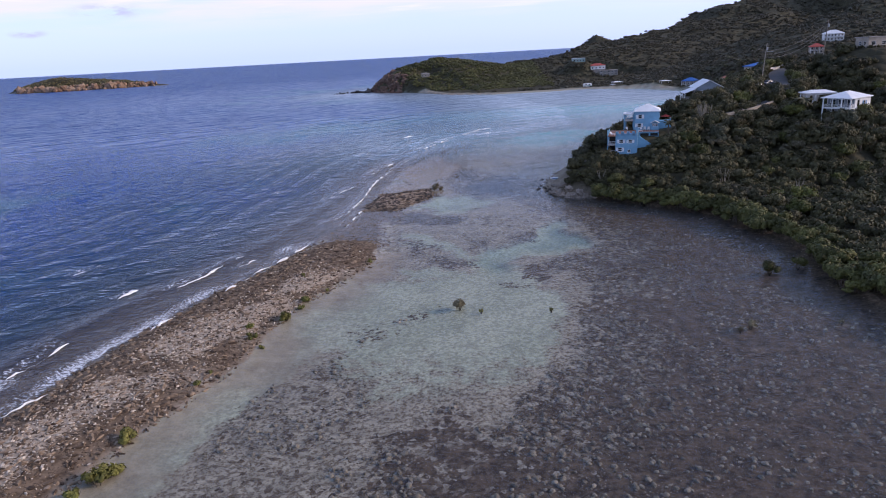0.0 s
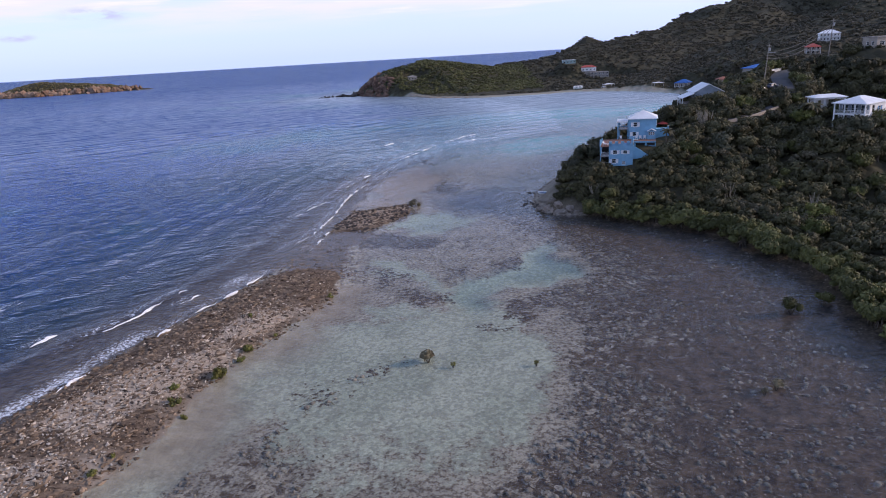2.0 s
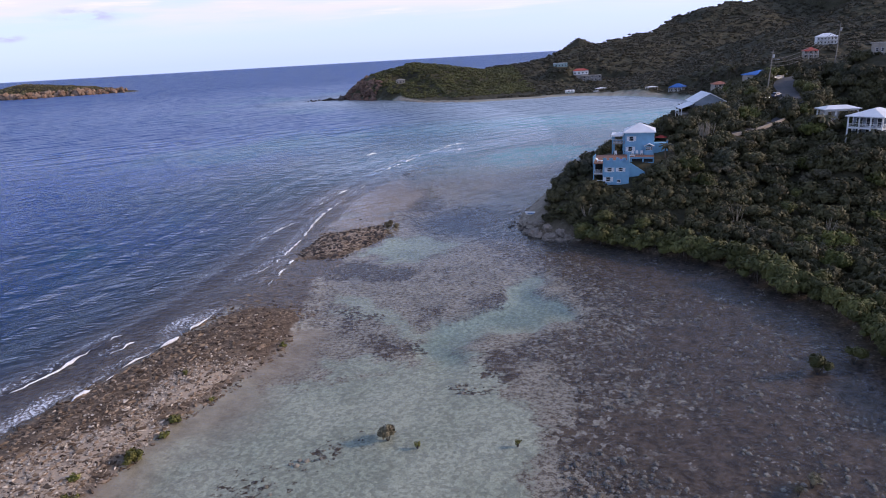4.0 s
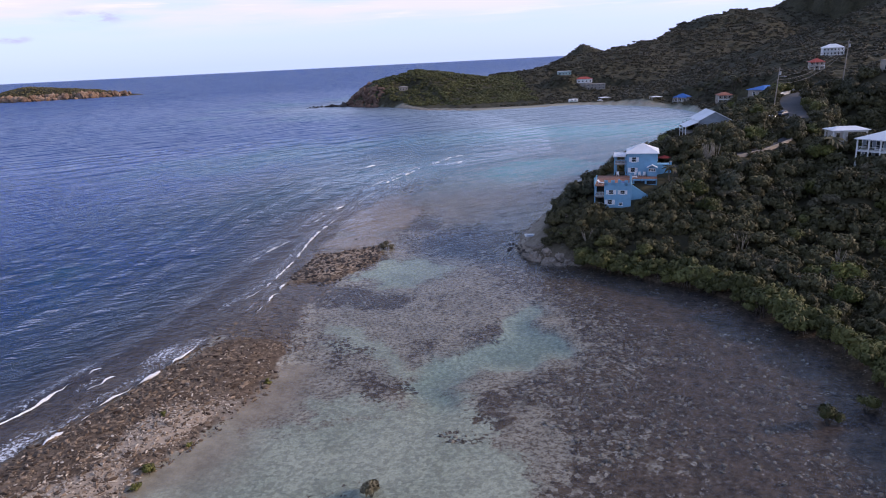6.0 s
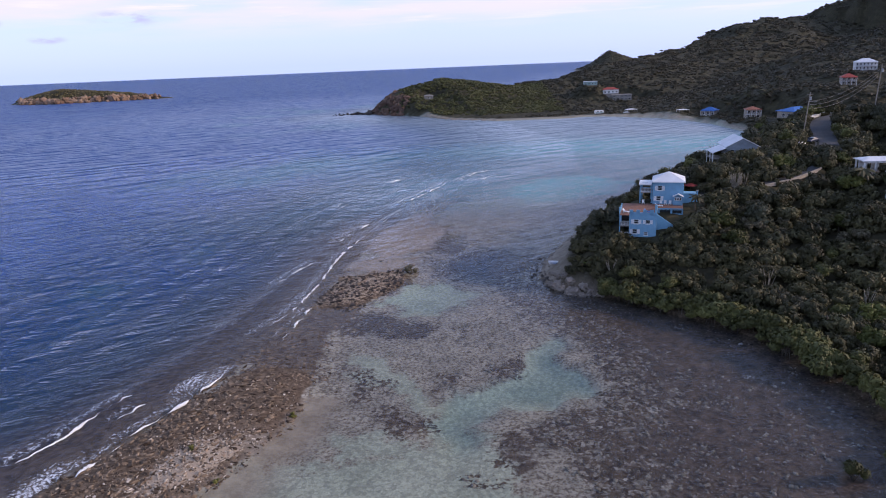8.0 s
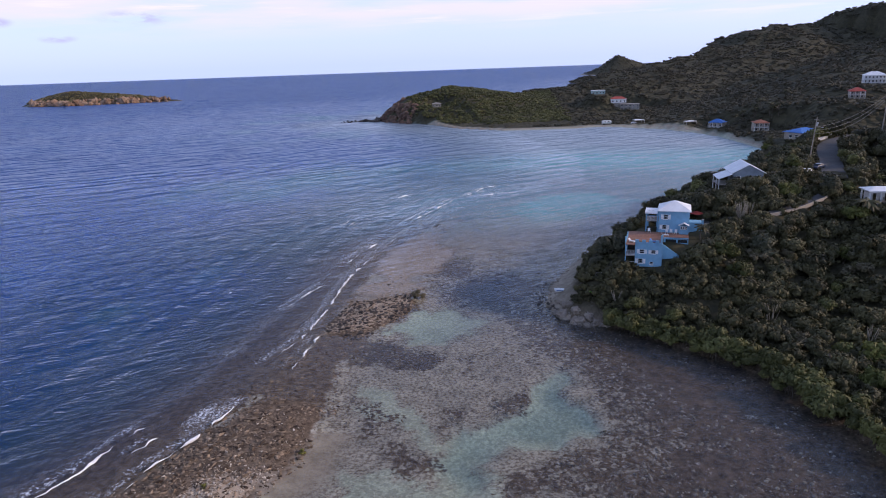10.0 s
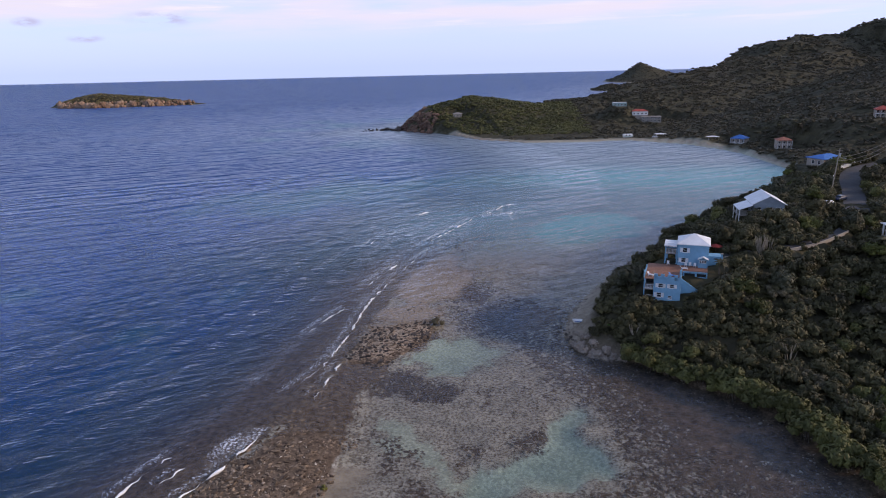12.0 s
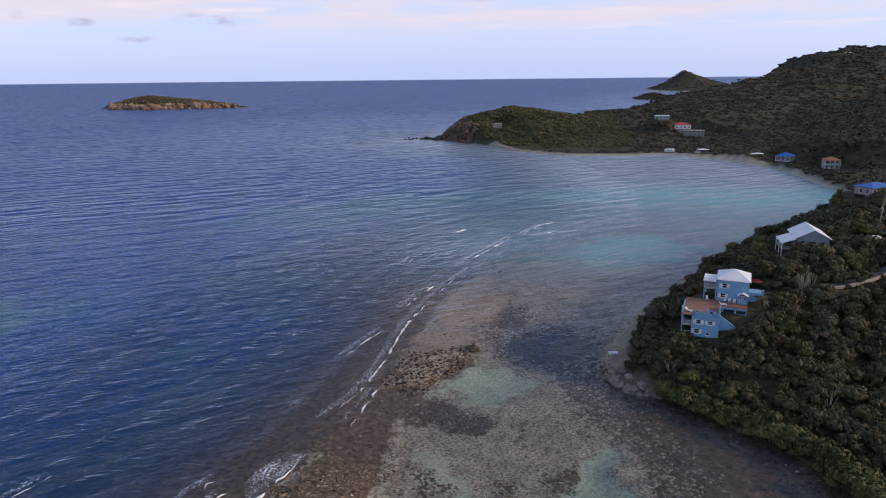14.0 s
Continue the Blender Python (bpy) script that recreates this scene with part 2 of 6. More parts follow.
def leaf_material(name, a, b, c, far=False):
    """Foliage: three greens mixed by clump, by leaf and by plant."""
    k = Mat(name, 0.62, 0, 0.25)
    isl = k.node("ShaderNodeNewGeometry").outputs["Random Per Island"]
    plant = k.node("ShaderNodeObjectInfo").outputs["Random"]
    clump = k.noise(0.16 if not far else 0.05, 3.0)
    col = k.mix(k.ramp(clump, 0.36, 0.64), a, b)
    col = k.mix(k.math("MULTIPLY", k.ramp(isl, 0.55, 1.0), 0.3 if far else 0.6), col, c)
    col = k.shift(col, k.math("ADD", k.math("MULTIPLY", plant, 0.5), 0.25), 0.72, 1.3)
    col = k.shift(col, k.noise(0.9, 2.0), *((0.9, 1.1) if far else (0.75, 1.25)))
    return k.done(col)


def rock_material(name, a, b, grain=1.5):
    k = Mat(name, 0.88, 0, 0.2)
    isl = k.node("ShaderNodeNewGeometry").outputs["Random Per Island"]
    col = k.mix(isl, a, b)
    col = k.shift(col, k.noise(grain, 5.0), 0.7, 1.25)
    return k.done(col, k.bump(k.noise(grain * 4, 5.0), 0.6, 0.08))


M_GROUND, M_WATER = ground_material(), water_material()
M_LEAF = leaf_material("hillside_leaves", (0.050, 0.046, 0.021), (0.070, 0.063, 0.027), (0.104, 0.096, 0.040))
M_MANGROVE = leaf_material("mangrove_leaves", (0.066, 0.070, 0.022), (0.098, 0.098, 0.028), (0.14, 0.135, 0.042))
M_DRY = leaf_material("dry_scrub", (0.10, 0.088, 0.05), (0.14, 0.12, 0.072), (0.19, 0.165, 0.105))
# aerial haze is put into the colour: distant leaves paler and greyer
M_HAZEDLEAF = leaf_material("hazed_far_woods", (0.082, 0.073, 0.046), (0.098, 0.087, 0.054), (0.11, 0.098, 0.06), True)
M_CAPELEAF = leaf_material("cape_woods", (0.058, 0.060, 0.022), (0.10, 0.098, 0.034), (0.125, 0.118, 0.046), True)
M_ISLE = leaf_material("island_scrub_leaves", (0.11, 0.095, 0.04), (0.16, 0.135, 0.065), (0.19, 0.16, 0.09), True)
M_BARK = plain("grey_bark", (0.11, 0.09, 0.07), 0.9, grain=6, vary=0.25)
M_RUBBLE = rock_material("coral_rubble", (0.055, 0.036, 0.024), (0.34, 0.25, 0.17), 2.0)
M_PALE = rock_material("bleached_coral", (0.38, 0.31, 0.235), (0.66, 0.57, 0.46), 2.0)
M_DARKROCK = rock_material("wet_dark_rock", (0.035, 0.03, 0.027), (0.10, 0.085, 0.075), 1.2)
M_BOULDER = rock_material("weathered_boulder", (0.10, 0.08, 0.066), (0.27, 0.23, 0.19), 0.9)
M_CLIFF = rock_material("ochre_cliff", (0.22, 0.13, 0.08), (0.36, 0.25, 0.17), 0.1)
M_FOAM = plain("sea_foam", (0.78, 0.8, 0.82), 0.9, grain=3, vary=0.1)
M_CORAL = rock_material("coral_heads", (0.16, 0.135, 0.1), (0.34, 0.3, 0.235), 1.5)


# ---------------------------------------------------------------- plan of the place
def hashed(i, j, seed):
    h = np.sin(i * 127.1 + j * 311.7 + seed * 74.7) * 43758.5453
    return h - np.floor(h)


def vnoise(x, y, scale, seed=0):
    """Smooth value noise, 0 to 1, over arrays."""
    x, y = np.asarray(x, float) / scale, np.asarray(y, float) / scale
    i, j = np.floor(x), np.floor(y)
    u, v = x - i, y - j
    u, v = u * u * (3 - 2 * u), v * v * (3 - 2 * v)
    a, b = hashed(i, j, seed), hashed(i + 1, j, seed)
    c, d = hashed(i, j + 1, seed), hashed(i + 1, j + 1, seed)
    return (a * (1 - u) + b * u) * (1 - v) + (c * (1 - u) + d * u) * v


def step(lo, hi, v):
    s = np.clip((v - lo) / (hi - lo), 0, 1)
    return s * s * (3 - 2 * s)


def nearest(x, y, line):
    """Distance from points to a polyline, and the line's further values at the nearest place."""
    best, vals = np.full(np.shape(x), 1e9), np.zeros((*np.shape(x), len(line[0]) - 2))
    for p, q in zip(line[:-1], line[1:]):
        p, q = np.array(p, float), np.array(q, float)
        d = q[:2] - p[:2]
        s = np.clip(((x - p[0]) * d[0] + (y - p[1]) * d[1]) / (d @ d), 0, 1)
        r = np.hypot(x - p[0] - s * d[0], y - p[1] - s * d[1])
        near = r < best
        best = np.where(near, r, best)
        vals = np.where(near[..., None], p[2:] + s[..., None] * (q - p)[2:], vals)
    return best, vals


def inside(x, y, ring):
    odd = np.zeros(np.shape(x), bool)
    for (ax, ay), (bx, by) in zip(ring, ring[1:] + ring[:1]):
        if ay != by:
            odd ^= ((ay > y) != (by > y)) & (x < (bx - ax) * (y - ay) / (by - ay) + ax)
    return odd


def signed(x, y, ring):
    """Distance to a closed shore, positive on land."""
    r, _ = nearest(x, y, [*ring, ring[0]])
    return np.where(inside(x, y, ring), r, -r)


COAST = [(60, -300), (72, 20), (66, 60), (61, 90), (60, 98), (63, 111), (64, 123), (60, 140), (56, 149), (48, 156.5), (40, 165.5), (35, 169), (28, 173), (26, 182),
         (29, 195), (36, 211), (44, 225), (56, 247), (73, 271), (94, 301), (124, 343), (159, 384), (172, 397), (174, 422), (174, 450), (173, 486), (166, 516),
         (152, 545), (115, 577), (79, 567), (37, 569), (-3, 598), (-35, 655), (-70, 690), (-76, 705), (-62, 745), (0, 785), (110, 850), (200, 960), (330, 1150), (420, 1400),
         (600, 1750), (3500, 1750), (3500, -300)]
# ridge lines: x, y, height, half-width
HILL = [(22, 181, 0.6, 9), (38, 181, 5.5, 18), (46, 186, 9.5, 22), (57, 195, 13.4, 30), (75, 211, 17.0, 42), (95, 230, 19.5, 50), (122, 260, 21.5, 50), (138, 256, 24, 36), (150, 238, 30, 36), (230, 290, 38, 60), (420, 360, 75, 110)]
CAPE = [(-72, 697, 3, 25), (-48, 706, 20, 42), (-8, 722, 31, 62), (35, 730, 24, 60), (82, 740, 15, 70), (110, 790, 19, 85), (175, 825, 26, 125), (285, 1000, 44, 200), (367, 1077, 50, 250),
        (473, 1198, 70, 280), (594, 1363, 88, 300), (645, 1395, 89, 320), (735, 1350, 116, 370), (1000, 1200, 165, 450)]
SPUR = [(195, 462, 5, 60), (230, 490, 17, 75), (294, 540, 29, 110), (420, 640, 52, 170), (640, 760, 100, 260), (1000, 900, 150, 400)]
KNOLL = [(97, 175, 11.5, 14), (106, 184, 15.0, 20), (106, 199, 17.2, 20)]
# the spit of coral rubble: sea-side edge and lagoon-side edge
SEAWARD = [(-66, 0), (-57, 40), (-51.5, 69), (-47, 88), (-43.8, 98), (-39.8, 110), (-34.5, 120), (-28.3, 138), (-22.5, 165), (-18.5, 186), (-17, 205), (-15.5, 222), (-10, 242), (-3, 262), (10, 294), (34, 312)]
INWARD = [(-48, 0), (-40, 45), (-35.5, 61), (-31.3, 71), (-27.5, 81), (-25.9, 97), (-22, 106.5), (-17.2, 115), (-14.6, 125), (-15.2, 140), (-15.5, 155), (-10, 168), (-4, 180), (-5, 190)]
RUBBLE = SEAWARD[:10] + INWARD[::-1]
REEF = SEAWARD[8:15] + [(13, 290), (6, 262), (3, 240), (4, 224), (-1, 212), (-3, 196), (-5, 186), (-12, 168)]
ISLE = [(-815, 1322, 2, 18), (-795, 1314, 10, 40), (-765, 1308, 17, 58), (-725, 1300, 23, 62), (-660, 1300, 17, 52), (-600, 1305, 11, 38), (-545, 1312, 3, 20)]

ROAD = [(104, 215, 20.6), (108, 225, 21.5), (113, 236, 22.3), (117, 246, 23.0), (121.5, 255, 23.5), (128, 263.5, 24.0), (138, 270.5, 24.5), (150, 274, 25.5)]
DRIVE = [(63, 196.5, 13.9), (70, 196, 15.2), (78.7, 195.8, 16.2), (87, 199, 17.0), (95.5, 205, 18.0), (104, 214, 18.9)]
# levelled ground under houses and roads: x, y, radius, height
PADS = [(255, 488, 20, 21.3), (285, 530, 20, 28.2), (196, 481, 13, 3.2), (185, 528, 13, 1.9), (147, 679, 10, 11.3), (157, 671, 10, 5.3), (131, 690, 9, 18.8), (-20, 678, 8, 12.6), (128, 286, 8, 21.9), (133.5, 276, 4, 22.5),
        (147, 243, 6, 30.9), (86, 222, 6, 19.1), (54, 194, 4.5, 13.2), *[(a[0] + (b[0] - a[0]) * s, a[1] + (b[1] - a[1]) * s, 4.4, a[2] + (b[2] - a[2]) * s - 0.3) for a, b in zip(ROAD[:-1], ROAD[1:]) for s in (0, 0.33, 0.67, 1)],
        *[(x, y, 1.8, z - 0.05) for x, y, z in DRIVE]]


# deeper pools of clear sand in the lagoon
POOL_FAR = [(-3.6, 180.5), (5.1, 181), (14.9, 175.3), (6.6, 164.8), (4.5, 159.8), (-2.1, 161), (-5.9, 165.8), (-10.5, 166.2)]
POOL_MID = [(19.8, 145.9), (25.3, 147.5), (25, 138.9), (28.8, 130.8), (27.2, 126.5), (19.8, 125.2), (14.2, 125.5), (9.3, 118.9), (7.1, 111.1), (5.3, 114.9), (7, 128.4), (13.8, 131.6), (19.6, 139.2)]


def ragged(x, y, seed, wide=5.0):
    """Plan coordinates shaken at two scales, for patches with uneven edges."""
    return (x + (vnoise(x, y, wide, seed) - 0.5) * wide * 0.9 + (vnoise(x, y, wide * 0.36, seed + 1) - 0.5) * wide * 0.5,
            y + (vnoise(x, y, wide, seed + 2) - 0.5) * wide * 0.9 + (vnoise(x, y, wide * 0.36, seed + 3) - 0.5) * wide * 0.5)


def pools(x, y):
    """How far a place lies in one of the lagoon's sandy pools, 0 to 1."""
    u, v = ragged(np.asarray(x, float), np.asarray(y, float), 65)
    return np.maximum.reduce([step(-2.5, 3.0, signed(u, v, POOL_FAR)) * 0.75, step(-2.0, 2.6, signed(u, v, POOL_MID))])


def height(x, y):
    """The lie of the land and of the sea floor, and the distance to the coast (positive on land)."""
    x, y = np.asarray(x, float), np.asarray(y, float)
    rough = (vnoise(x, y, 60, 1) - 0.5) * 0.25 + (vnoise(x, y, 23, 2) - 0.5) * 0.14
    land = signed(x, y, COAST)
    top = np.zeros(x.shape)
    for line in (HILL, CAPE, SPUR, KNOLL):
        r, v = nearest(x, y, line)
        w = v[..., 1]
        top = np.maximum(top, v[..., 0] * np.exp(-(r / w) ** 2 * 0.8) * (1 + rough))
    cliff = np.where(y > 650, 1.3, np.where((y < 260) & (x < 45), 0.6, 0.5))
    up = np.minimum(top + 0.5, np.maximum(land, 0) * cliff + 0.02) + np.minimum(np.maximum(land, 0), 5) * 0.08
    d = -land
    spit = -signed(x, y, RUBBLE)
    flats = -signed(x, y, REEF)
    seaward = -signed(x, y, [(-4000, -3000), *SEAWARD, (60, 330), (70, 420), (40, 560), (-10, 620), (-75, 690), (-62, 760), (0, 800), (110, 870), (330, 1170), (600, 1800), (4900, 1800), (4900, 4900), (-4900, 4900)])
    floor = np.full(x.shape, -0.55)
    floor = np.where(seaward < 0, -0.25 - 2.5 * step(285, 370, y) - np.minimum(-seaward, 900) * 0.085, floor)
    bay = step(205, 300, y) * (seaward >= 0)
    floor = np.where(bay > 0, -0.55 - 2.2 * bay, floor)
    chan = np.exp(-(((x - 16) / 15) ** 2 + ((y - 194) / 16) ** 2))
    floor = floor - 1.3 * chan * (seaward >= 0)
    floor = np.where(seaward >= 0, np.maximum(floor, -0.12 - np.maximum(d, 0) * 0.12), floor)
    floor = floor - 0.8 * pools(x, y) * (seaward >= 0) * (d > 3)
    dry = 1 - step(128, 142, y) * step(172, 160, y)
    bank = np.where(spit < 0, 0.05 + np.minimum(-spit, 4.5) * 0.15 + (vnoise(x, y, 4, 5) - 0.5) * 0.25, -0.03 - spit * 0.1)
    bank = np.where(spit < 0, bank * dry - 0.13 * (1 - dry), bank - 0.1 * (1 - dry)) - 0.35 * np.maximum(bank, 0) * step(150, 165, y)
    flat = np.where(flats < 0, -0.16 + (vnoise(x, y, 6, 6) - 0.5) * 0.12, -0.16 - flats * 0.12)
    floor = np.maximum(floor, np.maximum(bank, flat))
    for px, py, pr, pz in PADS:
        k = step(2.3 * pr, pr, np.hypot(x - px, y - py))
        up = up * (1 - k) + pz * k
    z = np.where(land > 0, up, floor)
    r, v = nearest(x, y, ISLE)
    h = v[..., 0] * np.maximum(1 - (r / v[..., 1]) ** 2, -0.4) * (1 + rough * 0.5)
    z = np.maximum(z, np.where(r < v[..., 1] * 1.2, h, -50))
    far = 62 * np.exp(-(np.hypot(np.where(x < 468, x - 468, (x - 468) * 0.8) / 62, (y - 2200) / 120)) ** 1.35) + 14 * np.exp(-((x - 570) / 70) ** 2 - ((y - 2220) / 120) ** 2) - 8
    islet = 15 * np.exp(-((x - 272) / 36) ** 2 - ((y - 1560) / 50) ** 2) - 4
    z = np.maximum(z, np.maximum(far, islet))
    return z, land, spit, flats, seaward


def at(x, y):
    return float(height(np.array([x]), np.array([y]))[0][0])


def spaced(*parts):
    """Grid lines from (start, end, step) stretches."""
    out = []
    for a, b, s in parts:
        out.append(np.linspace(a, b, max(1, round((b - a) / s)), endpoint=False))
    return np.concatenate([*out, [parts[-1][1]]])


def sheet(name, xs, ys, z, material, **attributes):
    nx, ny = len(xs), len(ys)
    gx, gy = np.meshgrid(xs, ys, indexing="ij")
    co = np.stack([gx, gy, z], -1).reshape(-1, 3)
    i = (np.arange(nx - 1)[:, None] * ny + np.arange(ny - 1)).ravel()
    faces = np.stack([i, i + ny, i + ny + 1, i + 1], -1)
    me = bpy.data.meshes.new(name)
    me.vertices.add(len(co))
    me.vertices.foreach_set("co", co.ravel())
    me.loops.add(faces.size)
    me.loops.foreach_set("vertex_index", faces.ravel())
    me.polygons.add(len(faces))
    me.polygons.foreach_set("loop_start", np.arange(0, faces.size, 4))
    me.polygons.foreach_set("loop_total", np.full(len(faces), 4))
    me.polygons.foreach_set("use_smooth", np.ones(len(faces), bool))
    for key, v in attributes.items():
        me.attributes.new(key, "FLOAT", "POINT").data.foreach_set("value", np.asarray(v, np.float32).ravel())
    me.update(calc_edges=True)
    me.materials.append(material)
    return new(name, me)


# ---------------------------------------------------------------- ground and sea floor
FAR = 4880
xs = spaced((-FAR, -1200, 230), (-1200, -900, 30), (-900, -500, 9), (-500, -110, 16), (-110, -60, 4), (-60, 75, 1.35), (75, 135, 2.2), (135, 220, 4), (220, 800, 11), (800, 1300, 50), (1300, FAR, 250))
ys = spaced((-FAR, -200, 300), (-200, 30, 20), (30, 215, 1.5), (215, 330, 2.5), (330, 440, 4.5), (440, 800, 6), (800, 1180, 14), (1180, 1460, 10), (1460, 2500, 25), (2500, FAR, 250))
gx, gy = np.meshgrid(xs, ys, indexing="ij")
gz, g_land, g_spit, g_reef, g_sea = height(gx, gy)


def blob(x, y, cx, cy, rx, ry, turn=0.0):
    c, s = math.cos(radians(turn)), math.sin(radians(turn))
    u, v = (x - cx) * c + (y - cy) * s, -(x - cx) * s + (y - cy) * c
    return np.exp(-((u / rx) ** 2 + (v / ry) ** 2))


# the brown weed of the lagoon's inner half, and the field of coral heads near the spit
WEED = [(10, 185), (17, 172), (20.6, 160), (26.4, 149), (29.5, 139), (31.5, 129), (22.4, 121.2), (12.3, 118.7), (11.9, 114), (20, 112), (25, 103.3), (19.8, 98), (19, 90.3), (16, 80), (10.6, 72), (5.7, 63.5), (-0.1, 67), (-7.4, 64), (-9, 30), (110, 30), (110, 185)]
HEADS = [(-26, 70), (-22, 80), (-15, 88), (-9, 77), (-7, 40), (-26, 40)]
WEED_PATCHES = [([(-14.5, 158.9), (-11.1, 162.2), (-4.4, 161.1), (4.6, 155.2), (2.7, 151.1), (-7.5, 151), (-13.1, 154.1)], 0.8), ([(-4.8, 125.6), (-1.2, 126.3), (3.9, 121.3), (4.8, 117.6), (-0.4, 117.6), (-3.9, 121.7)], 0.62),
                ([(-10.3, 140), (-6, 138.7), (-1.6, 130.6), (-2.9, 127.2), (-7.6, 131)], 0.54), ([(0.5, 138.3), (6.9, 137), (7.8, 131), (3.5, 130.4)], 0.52), ([(12.1, 135.5), (19, 143.1), (18.4, 137.1), (13.8, 133)], 0.68)]


def weed_cover(x, y):
    """Where weed and rubble darken the lagoon floor."""
    u, v = ragged(x, y, 61, 4.0)
    w = 0.2 + 0.2 * (vnoise(x, y, 9, 67) - 0.5) + 0.06 * step(140, 150, y) + 0.16 * blob(x, y, 22, 160, 12, 9)
    w = w - 0.34 * clean_sand(x, y)
    d = signed(u, v, WEED)
    w = np.maximum(w, step(-2.2, 1.0, d) * (0.6 + 0.38 * step(1, 24, d)))
    w = np.maximum(w, step(-5, 4, signed(u, v, HEADS)) * 0.36)
    for ring, k in WEED_PATCHES:
        w = np.maximum(w, k * step(-2.0, 1.2, signed(u, v, ring)))
    for cx, cy, rx, ry, turn, k in ((14.5, 111.5, 4, 2, 0, 0.75), (12.5, 106.5, 3, 1.8, 0, 0.68), (16, 196, 18, 15, 0, 0.98), (3, 214, 10, 16, 0, 0.85), (-5, 96, 5, 2.5, 20, 0.46), (-12, 91, 4, 6, 10, 0.48)):
        w = np.maximum(w, k * blob(u, v, cx, cy, rx, ry, turn))
    return np.clip(w, -0.3, 1.1)


NEAR_SAND = [(-20, 107.5), (-9.6, 112), (1.3, 115.1), (11.4, 113.4), (17.4, 102), (16, 84.6), (9.2, 72.5), (-0.1, 68), (-11.7, 69), (-18, 84.8)]
MID_SAND = [(-11.5, 144.5), (-3.6, 142.9), (1.8, 130.5), (6.2, 125.1), (4.7, 121.3), (-2.3, 128.9), (-9.7, 138.9)]
SHELF = [(-22.8, 112), (-16, 112), (-14.2, 91.7), (-20.2, 80), (-27, 66), (-30, 50), (-38, 50), (-33, 70), (-28, 83), (-25.2, 93)]


def clean_sand(x, y):
    """Patches of bare pale sand."""
    u, v = ragged(x, y, 71)
    return np.maximum.reduce([pools(x, y), step(-4, 4, signed(u, v, NEAR_SAND)) * (0.45 + 0.4 * step(72, 96, y)), step(-2, 2, signed(u, v, MID_SAND)) * 0.7, step(-3, 3, signed(u, v, SHELF)), 0.75 * blob(u, v, -3, 116.6, 6, 3.5), 0.6 * blob(u, v, 9.5, 117.7, 6, 3)])


def pale_patch(x, y):
    """Where the crest of the spit is bleached."""
    r, _ = nearest(x, y, [(-56, 30), (-46, 58), (-41, 72), (-37, 85), (-30.5, 103), (-23, 116)])
    return step(7.5, 1.5, r + (vnoise(x, y, 5, 68) - 0.5) * 6) * (0.35 + 0.65 * step(0.3, 0.6, vnoise(x, y, 8, 69)))


weed = weed_cover(gx, gy) * (g_sea > 0) * (gy < 245)
deep = step(0.5, 2.8, -gz) * (g_sea < 0) * step(0, 30, -g_sea) + 0.8 * step(1.2, 2.6, -gz) * (g_sea >= 0) * (gy < 240) * (gy > 170)
deep = np.clip(deep, 0, 1)
g_wob = (vnoise(gx, gy, 7, 8) - 0.5) * 6 + (vnoise(gx, gy, 2.6, 9) - 0.5) * 3
reef = np.maximum(step(2.5, -2.0, g_spit + g_wob * step(100, 130, gy)) * np.where(gy > 132, 0.8, 1), np.maximum(step(4, -4, g_reef + g_wob * 1.4) * 0.85, step(75, 30, -g_sea) * (g_sea < 0) * (gy < 330) * 0.85))
beach = step(-1.5, 0.8, g_land) * step(9, 5.5, g_land * np.where(((gy < 300) & ~((gy < 260) & (gx < 66))) | ((gy < 520) & (gx > 100)), 3.0, 1.15)) * np.where((gy > 385) & (gx > -40), 1, np.where((gx < 40) & (gy < 177), 0.25, 0.7) * ((gy > 168) & (gy < 260) & (gx < 66)))
beach = beach * (gy < 640)
u, v = ragged(gx, gy, 75, 3.0)
beach = np.maximum(beach, np.maximum.reduce([blob(u, v, cx, cy, rx, ry, 25) for cx, cy, rx, ry in ((-18.6, 114.6, 1.6, 4), (-28.6, 88, 1.3, 4), (-31.5, 76, 1.2, 5), (-24.5, 101, 1, 3))]) * 0.9)
beach = np.maximum(beach, 0.85 * step(-1, 0.5, g_spit) * step(11, 2.5, g_spit + g_wob) * (g_sea > 0) * (gy < 128))
soil = np.maximum(step(1, 3.5, g_land), step(-6, 0, g_land) * (gy > 640)) * (1 - beach) + (gy > 1100) * (gz > 0.5)
clean = np.maximum(clean_sand(gx, gy), step(230, 300, gy)) * (g_sea > 0)
# reef flat's extra paleness stands in for sky mirrored in shallow water
ground = sheet("ground", xs, ys, gz, M_GROUND, pale=np.maximum(pale_patch(gx, gy), 0.75 * step(5, -3, g_reef + g_wob)), weed=weed, clean=clean, deep=deep, reef=reef, beach=beach, soil=np.clip(soil, 0, 1))
tagged(ground, "sandy sea floor rising to brown wooded hillsides", "ground", kind="structure")

# ---------------------------------------------------------------- water
wx = spaced((-FAR, -1200, 300), (-1200, -240, 40), (-240, -130, 2.2), (-130, 45, 1.1), (45, 80, 2.5), (80, 220, 4), (220, 1300, 60), (1300, FAR, 300))
wy = spaced((-FAR, -200, 300), (-200, 40, 12), (40, 330, 1.4), (330, 560, 3), (560, 800, 6), (800, 1000, 20), (1000, FAR, 200))
vx, vy = np.meshgrid(wx, wy, indexing="ij")
vz, v_land, v_spit, v_reef, v_sea = height(vx, vy)
off = np.maximum(-v_sea, 0) * (v_sea < 0)
off = off + (vnoise(vx, vy, 35, 11) - 0.5) * 9 * step(3, 40, off)
swell = 0.5 + 0.5 * np.sin(off / 9.0 * 2 * math.pi)
